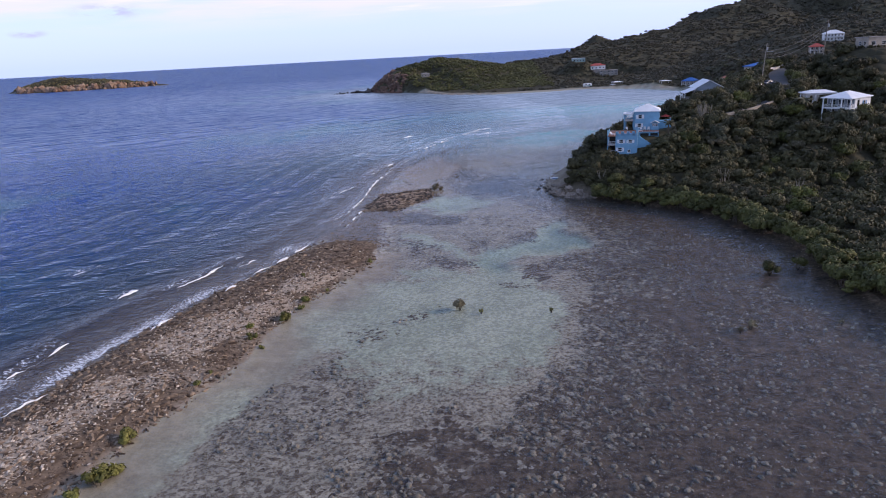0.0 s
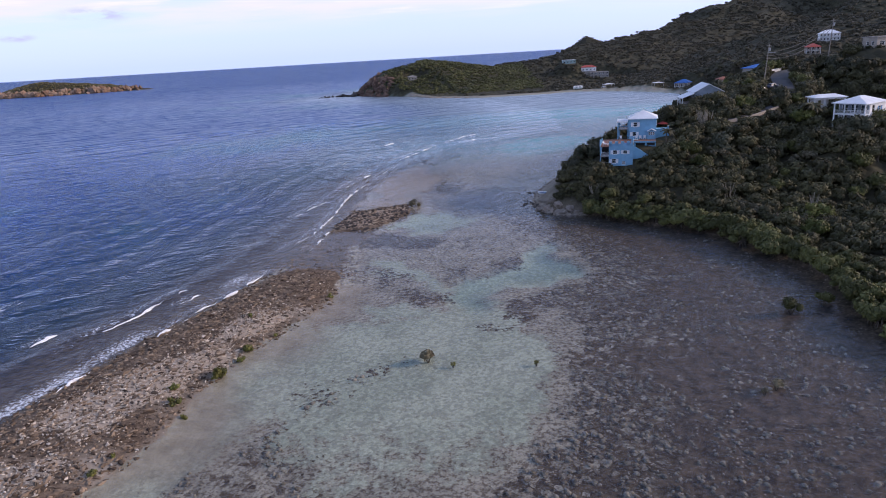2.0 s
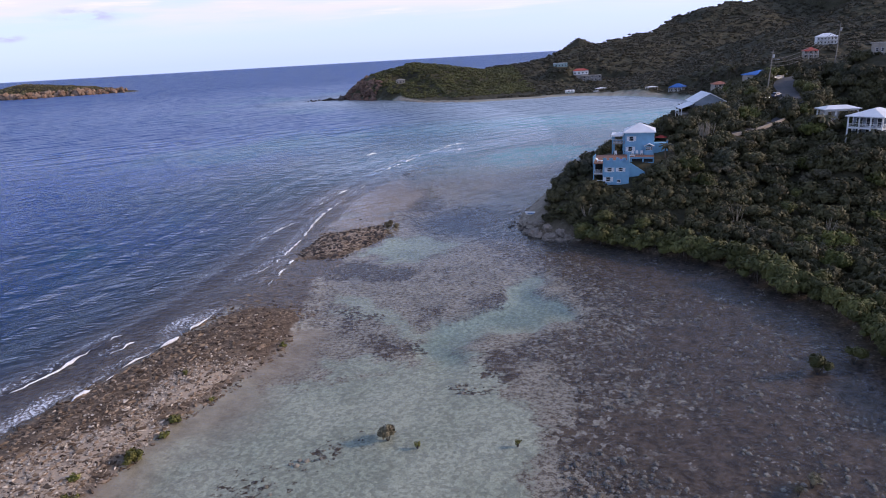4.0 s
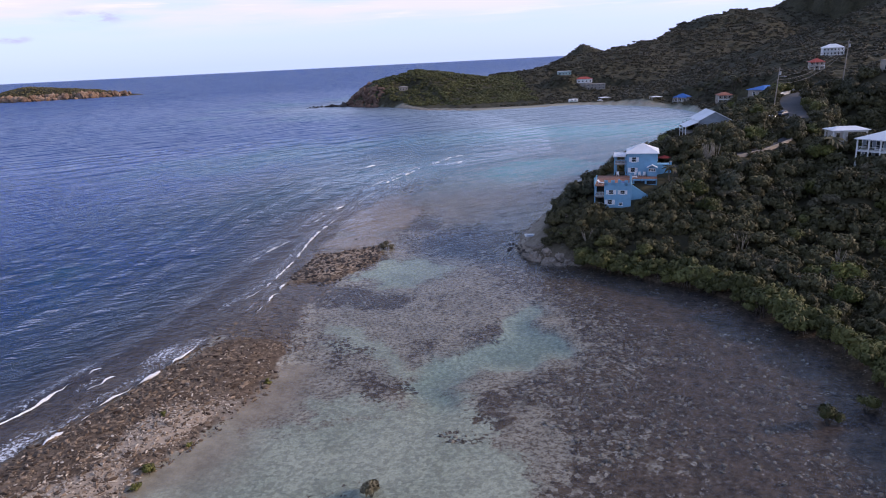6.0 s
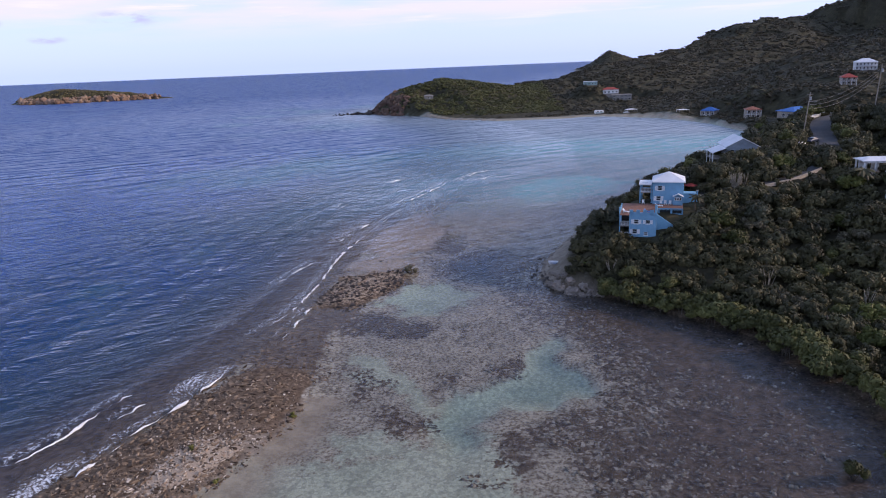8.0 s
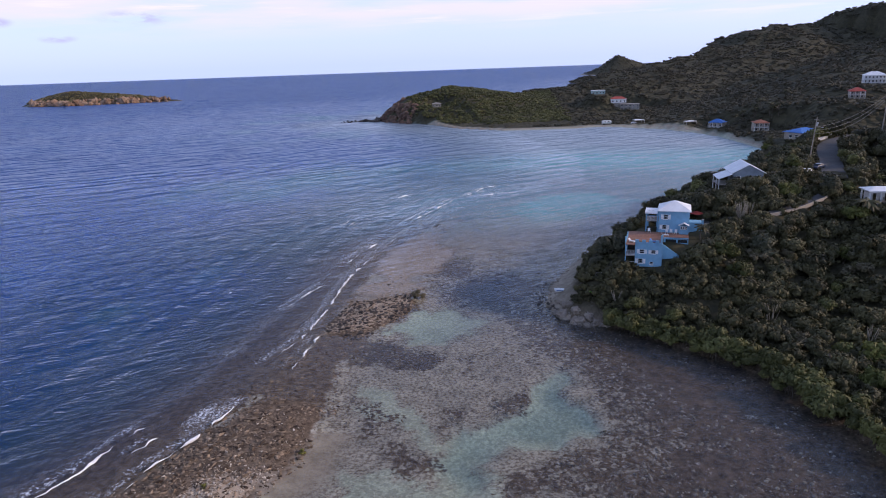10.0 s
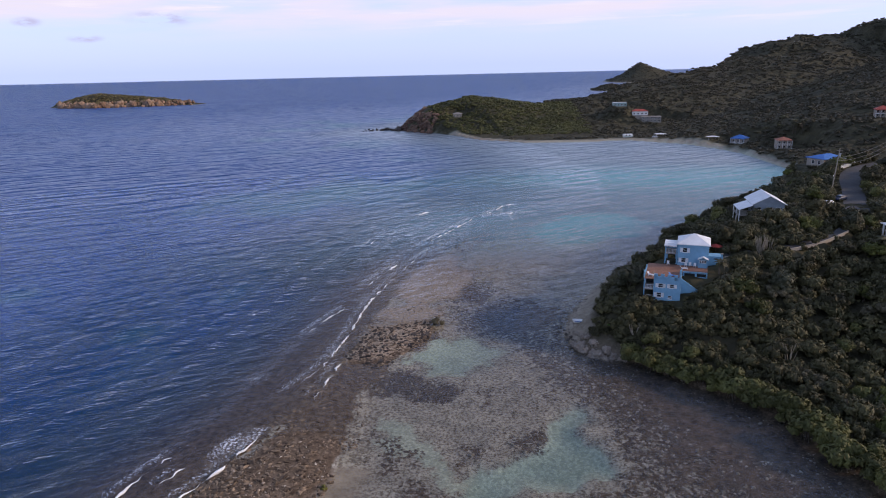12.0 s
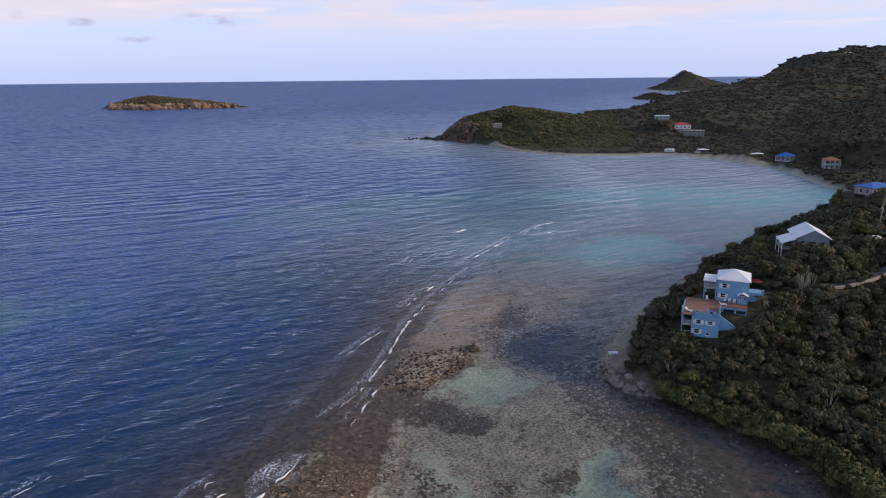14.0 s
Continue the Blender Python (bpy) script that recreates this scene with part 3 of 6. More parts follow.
swell = swell ** 2.4 * (0.35 + 0.9 * vnoise(vx, vy, 26, 12)) * step(1.5, 9, off) * step(130, 35, off) * step(345, 285, vy)
near = ((vx > -240) & (vx < 60) & (vy > 40) & (vy < 480)).astype(float)
top = swell * (0.26 + 0.4 * step(75, 15, off)) * near
depth = np.clip(1 - np.exp(vz / 4.6), 0, 1)
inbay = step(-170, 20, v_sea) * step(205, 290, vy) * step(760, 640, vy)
patch = vnoise(vx, vy, 48, 14)
teal = inbay * (0.12 + 0.3 * vnoise(vx, vy * 1.8, 70, 18) * step(470, 380, vy) + 0.85 * np.exp(-((vy - 0.1 * vx + 40 * (vnoise(vx, vy, 60, 22) - 0.5) - 385) / 36) ** 2)) + 0.6 * step(-5, 4, signed(*ragged(vx, vy, 77, 14), [(18, 268), (30, 262), (60, 275), (78, 296), (60, 306), (36, 300), (22, 286)]))
teal = teal + 0.62 * (v_sea < 0) * step(30, 70, off) * step(0.42, 0.75, 0.6 * patch + 0.4 * vnoise(vx, vy, 15, 20)) * step(200, 90, off) * (1 - inbay)
teal = np.clip(teal, 0, 1)
depth = np.maximum(depth, 0.88 * inbay)
calm = np.clip(np.maximum(0.6 * step(0, 30, off) + 0.4 * step(40, 110, off), 0.6 * step(170, 235, vy)) + 0.05, 0, 1)
SHORE_FRONTS = [[(-48.2, 111.6), (-44.8, 118.4), (-43.7, 125.2), (-41.3, 130.7)], [(-36.4, 117.6), (-32.2, 126.3), (-28.7, 138.8)], [(-39.5, 105.4), (-36, 116)], [(-57.7, 78), (-56.1, 82.6), (-55.1, 90.1)], [(-56.5, 107.7), (-54.8, 112.2)],
                [(-40, 122.7), (-37.9, 127)], [(-52.3, 68), (-49.3, 74.2), (-46.6, 81.5)], [(-45.6, 90.5), (-42.9, 98.8)], [(-72, 122), (-69.6, 128.5)], [(-23.6, 148.7), (-21.6, 166.1)]]
REEF_FRONTS = [[(-29.1, 152.7), (-25.2, 163.3), (-23.9, 173.5), (-23, 181.7), (-22.7, 194.8), (-21.7, 205.5), (-19.2, 220.1), (-15, 240.4), (-9.2, 257.4)], [(-25.1, 216.1), (-22.1, 228.5), (-17.7, 240.5)],
               [(-11.8, 265.2), (-6.6, 277.5), (-2.8, 286.3), (3.2, 302.9)], [(7.7, 309.1), (15, 324.9), (21.3, 330.6)], [(13.5, 306.5), (20.5, 312.6), (30, 315.4)], [(-32.9, 181.8), (-30.4, 190.9), (-27.2, 199)],
               [(-32.7, 260), (-31, 267.8)], [(-50.2, 193.2), (-48.3, 196)], [(-20.1, 308.8), (-15.9, 314.1)]]
FRONTS = SHORE_FRONTS + REEF_FRONTS
foam = np.zeros(vx.shape)
for line in FRONTS:
    length = math.dist(line[0], line[-1])
    trail = [(x - 1.9, y + 0.5) for x, y in line]
    r, _ = nearest(vx, vy, trail)
    foam = np.maximum(foam, step(min(1.6 + length * 0.05, 2.6), 0.3, r) * 0.5)
for cx, cy, rx, ry, k in ((-45.5, 97, 3.5, 9, 0.62), (-34, 134, 3, 8, 0.6), (-24.5, 172, 3, 9, 0.5), (-25, 206, 3, 9, 0.46), (-37, 158, 5, 3, 0.5), (-18, 236, 3, 8, 0.44), (-58, 76, 4, 8, 0.6)):
    foam = np.maximum(foam, k * blob(vx, vy, cx, cy, rx, ry, -18))
foam = np.maximum(foam, step(0, 0.8, off) * step(8.5, 1.0, off) * (0.22 + 0.45 * vnoise(vx, vy, 9, 16)) * (vy < 140))
foam = np.maximum(foam, step(4, 9, off) * step(26, 12, off) * step(0.55, 0.8, vnoise(vx, vy, 10, 17)) * 0.36 * (vy < 250))
foam = foam * (vy < 335) * (v_sea < 0)
# bay marks the painted sky reflection; shine sets gloss strength by place
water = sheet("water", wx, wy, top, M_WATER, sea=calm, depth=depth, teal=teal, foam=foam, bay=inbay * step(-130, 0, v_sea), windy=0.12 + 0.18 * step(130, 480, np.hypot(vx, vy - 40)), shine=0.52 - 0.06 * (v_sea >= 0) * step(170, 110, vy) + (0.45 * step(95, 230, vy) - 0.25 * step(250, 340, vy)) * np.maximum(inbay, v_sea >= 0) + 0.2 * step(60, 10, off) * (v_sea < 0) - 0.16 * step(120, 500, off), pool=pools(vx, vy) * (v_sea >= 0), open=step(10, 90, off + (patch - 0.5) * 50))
water.visible_shadow = False
tagged(water, "blue sea with low swell, clear over a shallow reef lagoon", "water", kind="structure")


# ---------------------------------------------------------------- mesh helpers
def mesh_of(name, co, faces, material, smooth=False):
    co, faces = np.asarray(co, float), np.asarray(faces, int)
    n = faces.shape[1]
    me = bpy.data.meshes.new(name)
    me.vertices.add(len(co))
    me.vertices.foreach_set("co", co.ravel())
    me.loops.add(faces.size)
    me.loops.foreach_set("vertex_index", faces.ravel())
    me.polygons.add(len(faces))
    me.polygons.foreach_set("loop_start", np.arange(0, faces.size, n))
    me.polygons.foreach_set("loop_total", np.full(len(faces), n))
    me.polygons.foreach_set("use_smooth", np.full(len(faces), smooth))
    me.update(calc_edges=True)
    me.materials.append(material)
    return me


def ico(level):
    bm = bmesh.new()
    bmesh.ops.create_icosphere(bm, subdivisions=level, radius=1)
    co = np.array([v.co for v in bm.verts])
    fa = np.array([[v.index for v in f.verts] for f in bm.faces])
    bm.free()
    return co, fa


ICO = {n: ico(n) for n in (1, 2, 3)}
rng = np.random.default_rng(7)


def spread(co, fa, centres, sizes, stretch=(1, 1, 1), jitter=0.0, turn=True):
    """Copies of one small shape, joined into arrays: turned, scaled and roughened each in its own way."""
    n, m = len(centres), len(co)
    a = rng.random(n) * 2 * math.pi if turn else np.zeros(n)
    c, s = np.cos(a), np.sin(a)
    p = np.repeat(co[None], n, 0) * np.array(stretch)
    if jitter:
        p = p * (1 + (rng.random((n, m, 1)) - 0.5) * jitter) * (1 + (rng.random((n, 1, 3)) - 0.5) * jitter)
    x = p[..., 0] * c[:, None] - p[..., 1] * s[:, None]
    y = p[..., 0] * s[:, None] + p[..., 1] * c[:, None]
    p = np.stack([x, y, p[..., 2]], -1) * np.asarray(sizes).reshape(n, 1, -1) + np.asarray(centres)[:, None]
    f = fa[None] + (np.arange(n) * m)[:, None, None]
    return p.reshape(-1, 3), f.reshape(-1, fa.shape[1])


def leaves(n, clumps, size, flat=0.28):
    """Leaf sprays as small bent quads over the skin of some clumps (x, y, z, r)."""
    clumps = np.asarray(clumps, float)
    w = clumps[:, 3] ** 2
    pick = rng.choice(len(clumps), n, p=w / w.sum())
    d = rng.normal(size=(n, 3))
    d[:, 2] = np.abs(d[:, 2]) * 0.9 - 0.25
    d /= np.linalg.norm(d, axis=1)[:, None]
    c = clumps[pick, :3] + d * clumps[pick, 3:4] * (0.72 + 0.42 * rng.random((n, 1))) * np.array([1, 1, 0.85])
    nrm = d + rng.normal(size=(n, 3)) * flat
    nrm /= np.linalg.norm(nrm, axis=1)[:, None]
    u = np.cross(nrm, rng.normal(size=(n, 3)))
    u /= np.linalg.norm(u, axis=1)[:, None]
    v = np.cross(nrm, u)
    s = size * (0.6 + 0.8 * rng.random((n, 1)))
    co = np.stack([c - u * s, c - v * s * 0.55 - nrm * s * 0.2, c + u * s, c + v * s * 0.55 - nrm * s * 0.2], 1).reshape(-1, 3)
    return co, np.arange(4 * n).reshape(n, 4)


def crown_shape(n_clumps, spread_r, rise, n_leaves, leaf, seed):
    """Arrays of a crown: dark inner cores and many leaf sprays, as triangles."""
    r = np.random.default_rng(seed)
    cl = []
    for k in range(n_clumps):
        a, d = r.random() * 6.28, spread_r * math.sqrt(r.random()) * 0.72
        cl.append((d * math.cos(a), d * math.sin(a), rise * (0.45 + 0.5 * r.random()) * (1.1 - 0.4 * d / spread_r), spread_r * (0.34 + 0.22 * r.random())))
    co, fa = leaves(n_leaves, cl, leaf)
    tri = np.concatenate([fa[:, [0, 1, 2]], fa[:, [0, 2, 3]]])
    kc, kf = spread(*ICO[1], np.array(cl)[:, :3] - [0, 0, 0.1], np.array(cl)[:, 3] * 0.68, jitter=0.3)
    return np.concatenate([co, kc]), np.concatenate([tri, kf + len(co)])


def limb(path, r0, r1, sides=6):
    """A tapered limb along a list of points."""
    co, fa = [], []
    for i, p in enumerate(path):
        t = i / (len(path) - 1)
        r = r0 + (r1 - r0) * t
        for k in range(sides):
            a = 2 * math.pi * k / sides
            co.append((p[0] + r * math.cos(a), p[1] + r * math.sin(a), p[2]))
    for i in range(len(path) - 1):
        for k in range(sides):
            a, b = i * sides + k, i * sides + (k + 1) % sides
            fa.append((a, b, b + sides, a + sides))
    return np.array(co), np.array(fa)


def trunk_mesh(rise, seed, stems=3, r=0.14):
    q = np.random.default_rng(seed)
    cs, fs, n = [], [], 0
    for k in range(stems):
        a, d = q.random() * 6.28, rise * 0.3
        path = [(0, 0, -0.4), (d * 0.2 * math.cos(a), d * 0.2 * math.sin(a), rise * 0.25), (d * 0.6 * math.cos(a), d * 0.6 * math.sin(a), rise * 0.55), (d * math.cos(a), d * math.sin(a), rise * 0.85)]
        c, f = limb(path, r, r * 0.35)
        cs.append(c), fs.append(f + n)
        n += len(c)
    return mesh_of("trunk", np.concatenate(cs), np.concatenate(fs), M_BARK, True)


def part(name, data, parent, label="", m=None):
    """A mesh as one part under a thing or under a part."""
    ob = new(name, data)
    ob.parent = parent
    if m is not None:
        ob.matrix_basis = m
    return tagged(ob, label)


def ground_spots(n, box, keep, seed, tall=0.0):
    """Places on the ground in a stretch of the plan, thinned by a rule."""
    q = np.random.default_rng(seed)
    x, y = q.uniform(box[0], box[2], n), q.uniform(box[1], box[3], n)
    z, land, *_ = height(x, y)
    k = keep(x, y, z, land)
    return np.stack([x, y, z + tall], -1)[k]


# ---------------------------------------------------------------- woods
CLEAR = [*[(a[0] + (b[0] - a[0]) * s - 0.46 * d, a[1] + (b[1] - a[1]) * s - 0.89 * d, 4.4) for a, b in zip(ROAD[:-1], ROAD[1:]) for s in (0, 0.5, 1) for d in ((0, 6, 11) if a[1] > 222 else (0, ))], (125, 279.7, 6), (122.4, 274.3, 6), (119.5, 268, 5), *[(a + 0.9, b - d, 2.6) for a, b, _ in DRIVE[1:4] for d in (1.5, 4.5)], (82, 193.5, 2.6), (60.5, 186.5, 4), (36, 178.5, 2.6), (91.5, 199, 2.6), (78, 219, 4), (46, 185, 6), (49, 182, 6), (53, 191, 8), (59, 195, 6.5), (46, 178, 4), (50, 177, 4), (106, 183, 4), (105, 199, 4.5), (84.9, 222.5, 6), (128, 286, 7), (146, 243, 5), (31, 181, 3), (99.5, 221.5, 3), (104.5, 225.5, 3), (98, 216, 2.5),
         (186, 531, 7), (181, 523, 6), (196, 484, 7), (191, 475, 5.5), (258, 492, 6.5), (254, 484, 4), (291, 532, 10), (286, 522, 5), (148, 680, 8.5), (148, 671, 6), (159, 673, 9.5), (159, 664, 6), (131, 692, 7), (130, 684, 5), (-20, 680, 6.5), (-20, 672, 4.5), (118, 582, 6), (139, 574, 8), (170, 540, 7), (520, 1248, 14)]


def open_ground(x, y):
    ok = np.ones(np.shape(x), bool)
    for cx, cy, r in CLEAR:
        ok &= (x - cx) ** 2 + (y - cy) ** 2 > r * r
    return ok


def thicket(name, spots, sizes, shapes, material, label, category="shrubs"):
    cs, fs, n = [], [], 0
    which = rng.integers(0, len(shapes), len(spots))
    for k, (co, fa) in enumerate(shapes):
        w = which == k
        if w.any():
            c, f = spread(co, fa, spots[w], sizes[w])
            cs.append(c), fs.append(f + n)
            n += len(c)
    ob = new(name, mesh_of(name, np.concatenate(cs), np.concatenate(fs), material))
    return tagged(ob, label, category, kind="stuff")


BUSH = [crown_shape(5, 1.0, 1.05, 190, 0.15, s) for s in range(6)]
FARBUSH = [(c * np.array([1.3, 1.3, 0.8]), f) for c, f in (crown_shape(2, 1.0, 0.62, 20, 0.3, 40 + s) for s in range(8))]

near_spots = ground_spots(11000, (30, 80, 140, 290), lambda x, y, z, l: (l > np.where((y > 179) & (x < 76), 7.5, 3.5)) & ((y > 120) | (x > 62)) & open_ground(x, y) & (vnoise(x, y, 7, 21) > 0.12), 3, -0.3)[:2100]
near_size = 1.5 + 1.5 * rng.random(len(near_spots))
near_size = np.minimum(near_size, 0.8 + np.maximum(height(near_spots[:, 0], near_spots[:, 1])[1] - 2.5, 0) * 0.28)
thicket("hillside_shrubs", near_spots, near_size, BUSH, M_LEAF, "dense dark green scrub covering the near hillside")

far_spots = ground_spots(110000, (-80, 300, 800, 1420), lambda x, y, z, l: (l > np.where(y < 500, 4, 10)) & (x < 120 + y * 0.62) & (y > 300 + 0 * x) & (z > 0.5) & open_ground(x, y) & (rng.random(x.shape) < np.clip(420 / y, 0.2, 1) ** 1.4) & ~((x < 95) & (y > 590) & (y < 790)), 5, -0.7)[:11000]
far_size = 1.2 + far_spots[:, 1] / 520 + 1.1 * rng.random(len(far_spots))
thicket("distant_woods", far_spots, far_size, FARBUSH, M_HAZEDLEAF, "dark scrub forest on the long hillside", "woods")
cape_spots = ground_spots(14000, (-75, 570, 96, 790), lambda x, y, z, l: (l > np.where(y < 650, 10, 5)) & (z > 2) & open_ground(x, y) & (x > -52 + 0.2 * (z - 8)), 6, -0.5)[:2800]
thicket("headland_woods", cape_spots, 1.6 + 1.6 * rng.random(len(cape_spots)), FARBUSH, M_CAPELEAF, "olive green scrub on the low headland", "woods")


# ---------------------------------------------------------------- trees of the near hill and the mangrove fringe
def tree_kind(name, variant, material, n_leaves, leaf, r, rise, stems, trunk_r, clumps=8):
    """One tree at the origin: an empty with a trunk and a crown."""
    root = new(name)
    part("trunk", trunk_mesh(rise, 300 + variant, stems, trunk_r), root)
    co, fa = crown_shape(clumps, r, rise, n_leaves, leaf, 500 + variant)
    part("crown", mesh_of("crown", co, fa, material), root)
    return root


def planted(kinds, spots, labels, category, group, lo, hi, seed):
    """Puts trees down: the first of each kind is moved, the rest are copies."""
    q = np.random.default_rng(seed)
    fresh = list(range(len(kinds)))
    for n, (x, y, z) in enumerate(spots):
        k = n % len(kinds)
        s = q.uniform(lo, hi)
        m = pose(x, y, z, 0, 0, q.uniform(0, 360)) @ Matrix.Diagonal((s, s * q.uniform(0.9, 1.1), s * q.uniform(0.85, 1.15), 1))
        if k in fresh:
            fresh.remove(k)
            ob = kinds[k]
            tagged(ob, labels[k % len(labels)], category, group)
            ob.matrix_basis = m
        else:
            old = kinds[k].matrix_basis.copy()
            kinds[k].matrix_basis = Matrix.Identity(4)
            copy_thing(kinds[k], m)
            kinds[k].matrix_basis = old


def thin(spots, gap, most):
    """Keeps spots that stand apart."""
    kept = []
    for s in spots:
        if all((s[0] - k[0]) ** 2 + (s[1] - k[1]) ** 2 > gap * gap for k in kept):
            kept.append(s)
            if len(kept) == most:
                break
    return kept


M_OLIVE = leaf_material("olive_leaves", (0.055, 0.062, 0.014), (0.085, 0.09, 0.02), (0.13, 0.125, 0.035))
M_DRY2 = leaf_material("grey_green_leaves", (0.04, 0.042, 0.022), (0.06, 0.06, 0.034), (0.085, 0.08, 0.05))
hill_trees = thin(ground_spots(4000, (34, 130, 135, 285), lambda x, y, z, l: (l > 9) & open_ground(x, y), 31, -0.2), 4.6, 210)
planted([tree_kind("hillside_tree", k, (M_MANGROVE, M_LEAF, M_LEAF, M_OLIVE, M_LEAF, M_DRY2, M_LEAF)[k], 560, 0.34, 2.5, 3.6 + 0.3 * (k % 3), 3, 0.13, 9) for k in range(7)], hill_trees,
        ["dark green broad-crowned tree on the scrubby hillside", "olive green bushy tree on the hillside"], "tree", "trees on the near hillside", 0.75, 1.3, 4)


def fringe(seed):
    """Spots along the lagoon's wooded shore."""
    q = np.random.default_rng(seed)
    line = [(66, 64), (61.5, 90), (61, 98), (63.8, 111), (64.5, 123), (60.5, 140), (56.5, 149), (48.5, 156.5), (41, 165), (36.5, 168.5)]
    out = []
    for a, b in zip(line[:-1], line[1:]):
        n = int(math.dist(a, b) / 1.55) + 1
        for k in range(n):
            s = (k + q.random()) / n
            inland = abs(q.normal()) * 2.4 - 0.9
            nx, ny = (b[1] - a[1]) / math.dist(a, b), -(b[0] - a[0]) / math.dist(a, b)
            x, y = a[0] + s * (b[0] - a[0]) + nx * inland, a[1] + s * (b[1] - a[1]) + ny * inland
            out.append((x, y, max(at(x, y), 0.0) - 0.35))
    return out


def mangrove_kind(variant, material=None, n=520):
    """A mangrove: a low full crown down to the water over arched prop roots."""
    q = np.random.default_rng(700 + variant)
    root = new("mangrove_tree")
    cs, fs, m = [], [], 0
    for k in range(9):
        a, d = 6.28 * k / 9 + q.random() * 0.5, 0.7 + 0.6 * q.random()
        c, f = limb([(0.15 * math.cos(a), 0.15 * math.sin(a), 1.5), (0.6 * d * math.cos(a), 0.6 * d * math.sin(a), 1.15), (d * math.cos(a), d * math.sin(a), -0.5)], 0.05, 0.035, 4)
        cs.append(c), fs.append(f + m)
        m += len(c)
    c, f = limb([(0, 0, 0.6), (0.05, 0.1, 1.4), (0, 0.2, 2.4)], 0.12, 0.05, 5)
    cs.append(c), fs.append(f + m)
    part("rootstock", mesh_of("rootstock", np.concatenate(cs), np.concatenate(fs), M_BARK, True), root)
    co, fa = crown_shape(10, 2.1, 3.0, n, 0.3, 800 + variant)
    part("crown", mesh_of("crown", co, fa, material or M_MANGROVE), root)
    return root


planted([mangrove_kind(k) for k in range(6)], fringe(8), ["bright green mangrove overhanging the lagoon's dark edge"], "mangrove", "mangroves along the lagoon", 0.75, 1.3, 9)

# low growth on the point below the blue house and along the bay side
side = ground_spots(2600, (26, 176, 100, 310), lambda x, y, z, l: (l > 6.2) & (l < 11) & open_ground(x, y) & ((y > 180) | (x > 31)) & ~((x < 36.5) & (y < 172.5)), 33, -0.2)[:380]
thicket("shore_scrub", side, 0.6 + 0.6 * rng.random(len(side)), BUSH, M_LEAF, "low dark scrub above the stony shore")
low = ground_spots(900, (36, 168, 58, 181), lambda x, y, z, l: (l > 3) & ((x - 46) ** 2 + (y - 184) ** 2 > 36) & ((x - 49) ** 2 + (y - 182) ** 2 > 30), 36, -0.3)[:150]
verge2 = ground_spots(2000, (66, 182, 96, 207), lambda x, y, z, l: ~open_ground(x, y) & (nearest(x, y, [(a, b) for a, b, _ in DRIVE])[0] > 3.6), 39, -0.5)[:110]
verge = ground_spots(2600, (96, 214, 150, 284), lambda x, y, z, l: ~open_ground(x, y) & (nearest(x, y, [(a, b) for a, b, _ in ROAD])[0] > 3.4) & (np.hypot(x - 128, y - 286) > 7), 38, -0.25)[:260]
behind = ground_spots(5000, (34, 86, 80, 172), lambda x, y, z, l: (l > 2.5) & (l < 10), 42, -0.3)[:420]
low = np.concatenate([low, behind, verge, verge2, ground_spots(500, (29.5, 173, 39, 184), lambda x, y, z, l: (l > 3.6) & (y < 182) & ~((x < 36) & (y < 173.5)) & open_ground(x, y), 37, -0.45)[:46]])
thicket("low_scrub", low, 0.7 + 0.35 * rng.random(len(low)), BUSH, M_LEAF, "low dark scrub below the blue house")


def beside_house(x, y, z, l):
    """Open ground close to the blue house's walls."""
    c, d = math.cos(radians(17)), math.sin(radians(17))
    u, v = (x - 52.6) * c - (y - 191.3) * d, (x - 52.6) * d + (y - 191.3) * c
    built = ((u > -7.6) & (u < 2.2) & (v > -13.2) & (v < 6)) | ((u > -3.8) & (u < 11.6) & (v > np.where(u > 5, -9.5, -6.2)) & (v < 8)) | ((u > 1) & (u < 5.2) & (v > -11.2) & (v < -5))
    return (l > np.where(y > 178, 6.5, 2.6)) & ~built & (nearest(x, y, [(a, b) for a, b, _ in DRIVE])[0] > 2.2)


close_spots = ground_spots(2400, (36, 168, 70, 196), beside_house, 41, -0.3)[:330]
thicket("house_scrub", close_spots, 0.7 + 0.55 * rng.random(len(close_spots)), BUSH, M_LEAF, "dark scrub growing close round the blue house")
dry_spots = ground_spots(900, (40, 150, 110, 230), lambda x, y, z, l: (l > 8) & open_ground(x, y) & (vnoise(x, y, 11, 25) > 0.62), 35, 0.6)[:110]
thicket("dry_scrub", dry_spots, 1.1 + 0.8 * rng.random(len(dry_spots)), BUSH, M_DRY, "leafless grey brown brush among the green scrub")


def lone_bush(x, y, r, material, label, z=0.0, n=260, name="mangrove_bush"):
    root = new(name)
    root.matrix_basis = pose(x, y, z)
    q = int(abs(x * 7 + y * 3)) % 97
    cs, fs, m = [], [], 0
    for k in range(6):
        a = 1.05 * k + q
        c, f = limb([(0, 0, -0.6), (0.3 * r * math.cos(a), 0.3 * r * math.sin(a), 0.3 * r), (0.7 * r * math.cos(a), 0.7 * r * math.sin(a), 0.9 * r)], 0.05, 0.02, 4)
        cs.append(c), fs.append(f + m)
        m += len(c)
    part("branch_frame", mesh_of("branch_frame", np.concatenate(cs), np.concatenate(fs), M_BARK, True), root)
    co, fa = crown_shape(6, r, r * 1.1, n, min(0.24, r * 0.2), 900 + q)
    part("crown", mesh_of("crown", co, fa, material), root)
    return tagged(root, label, "bush")


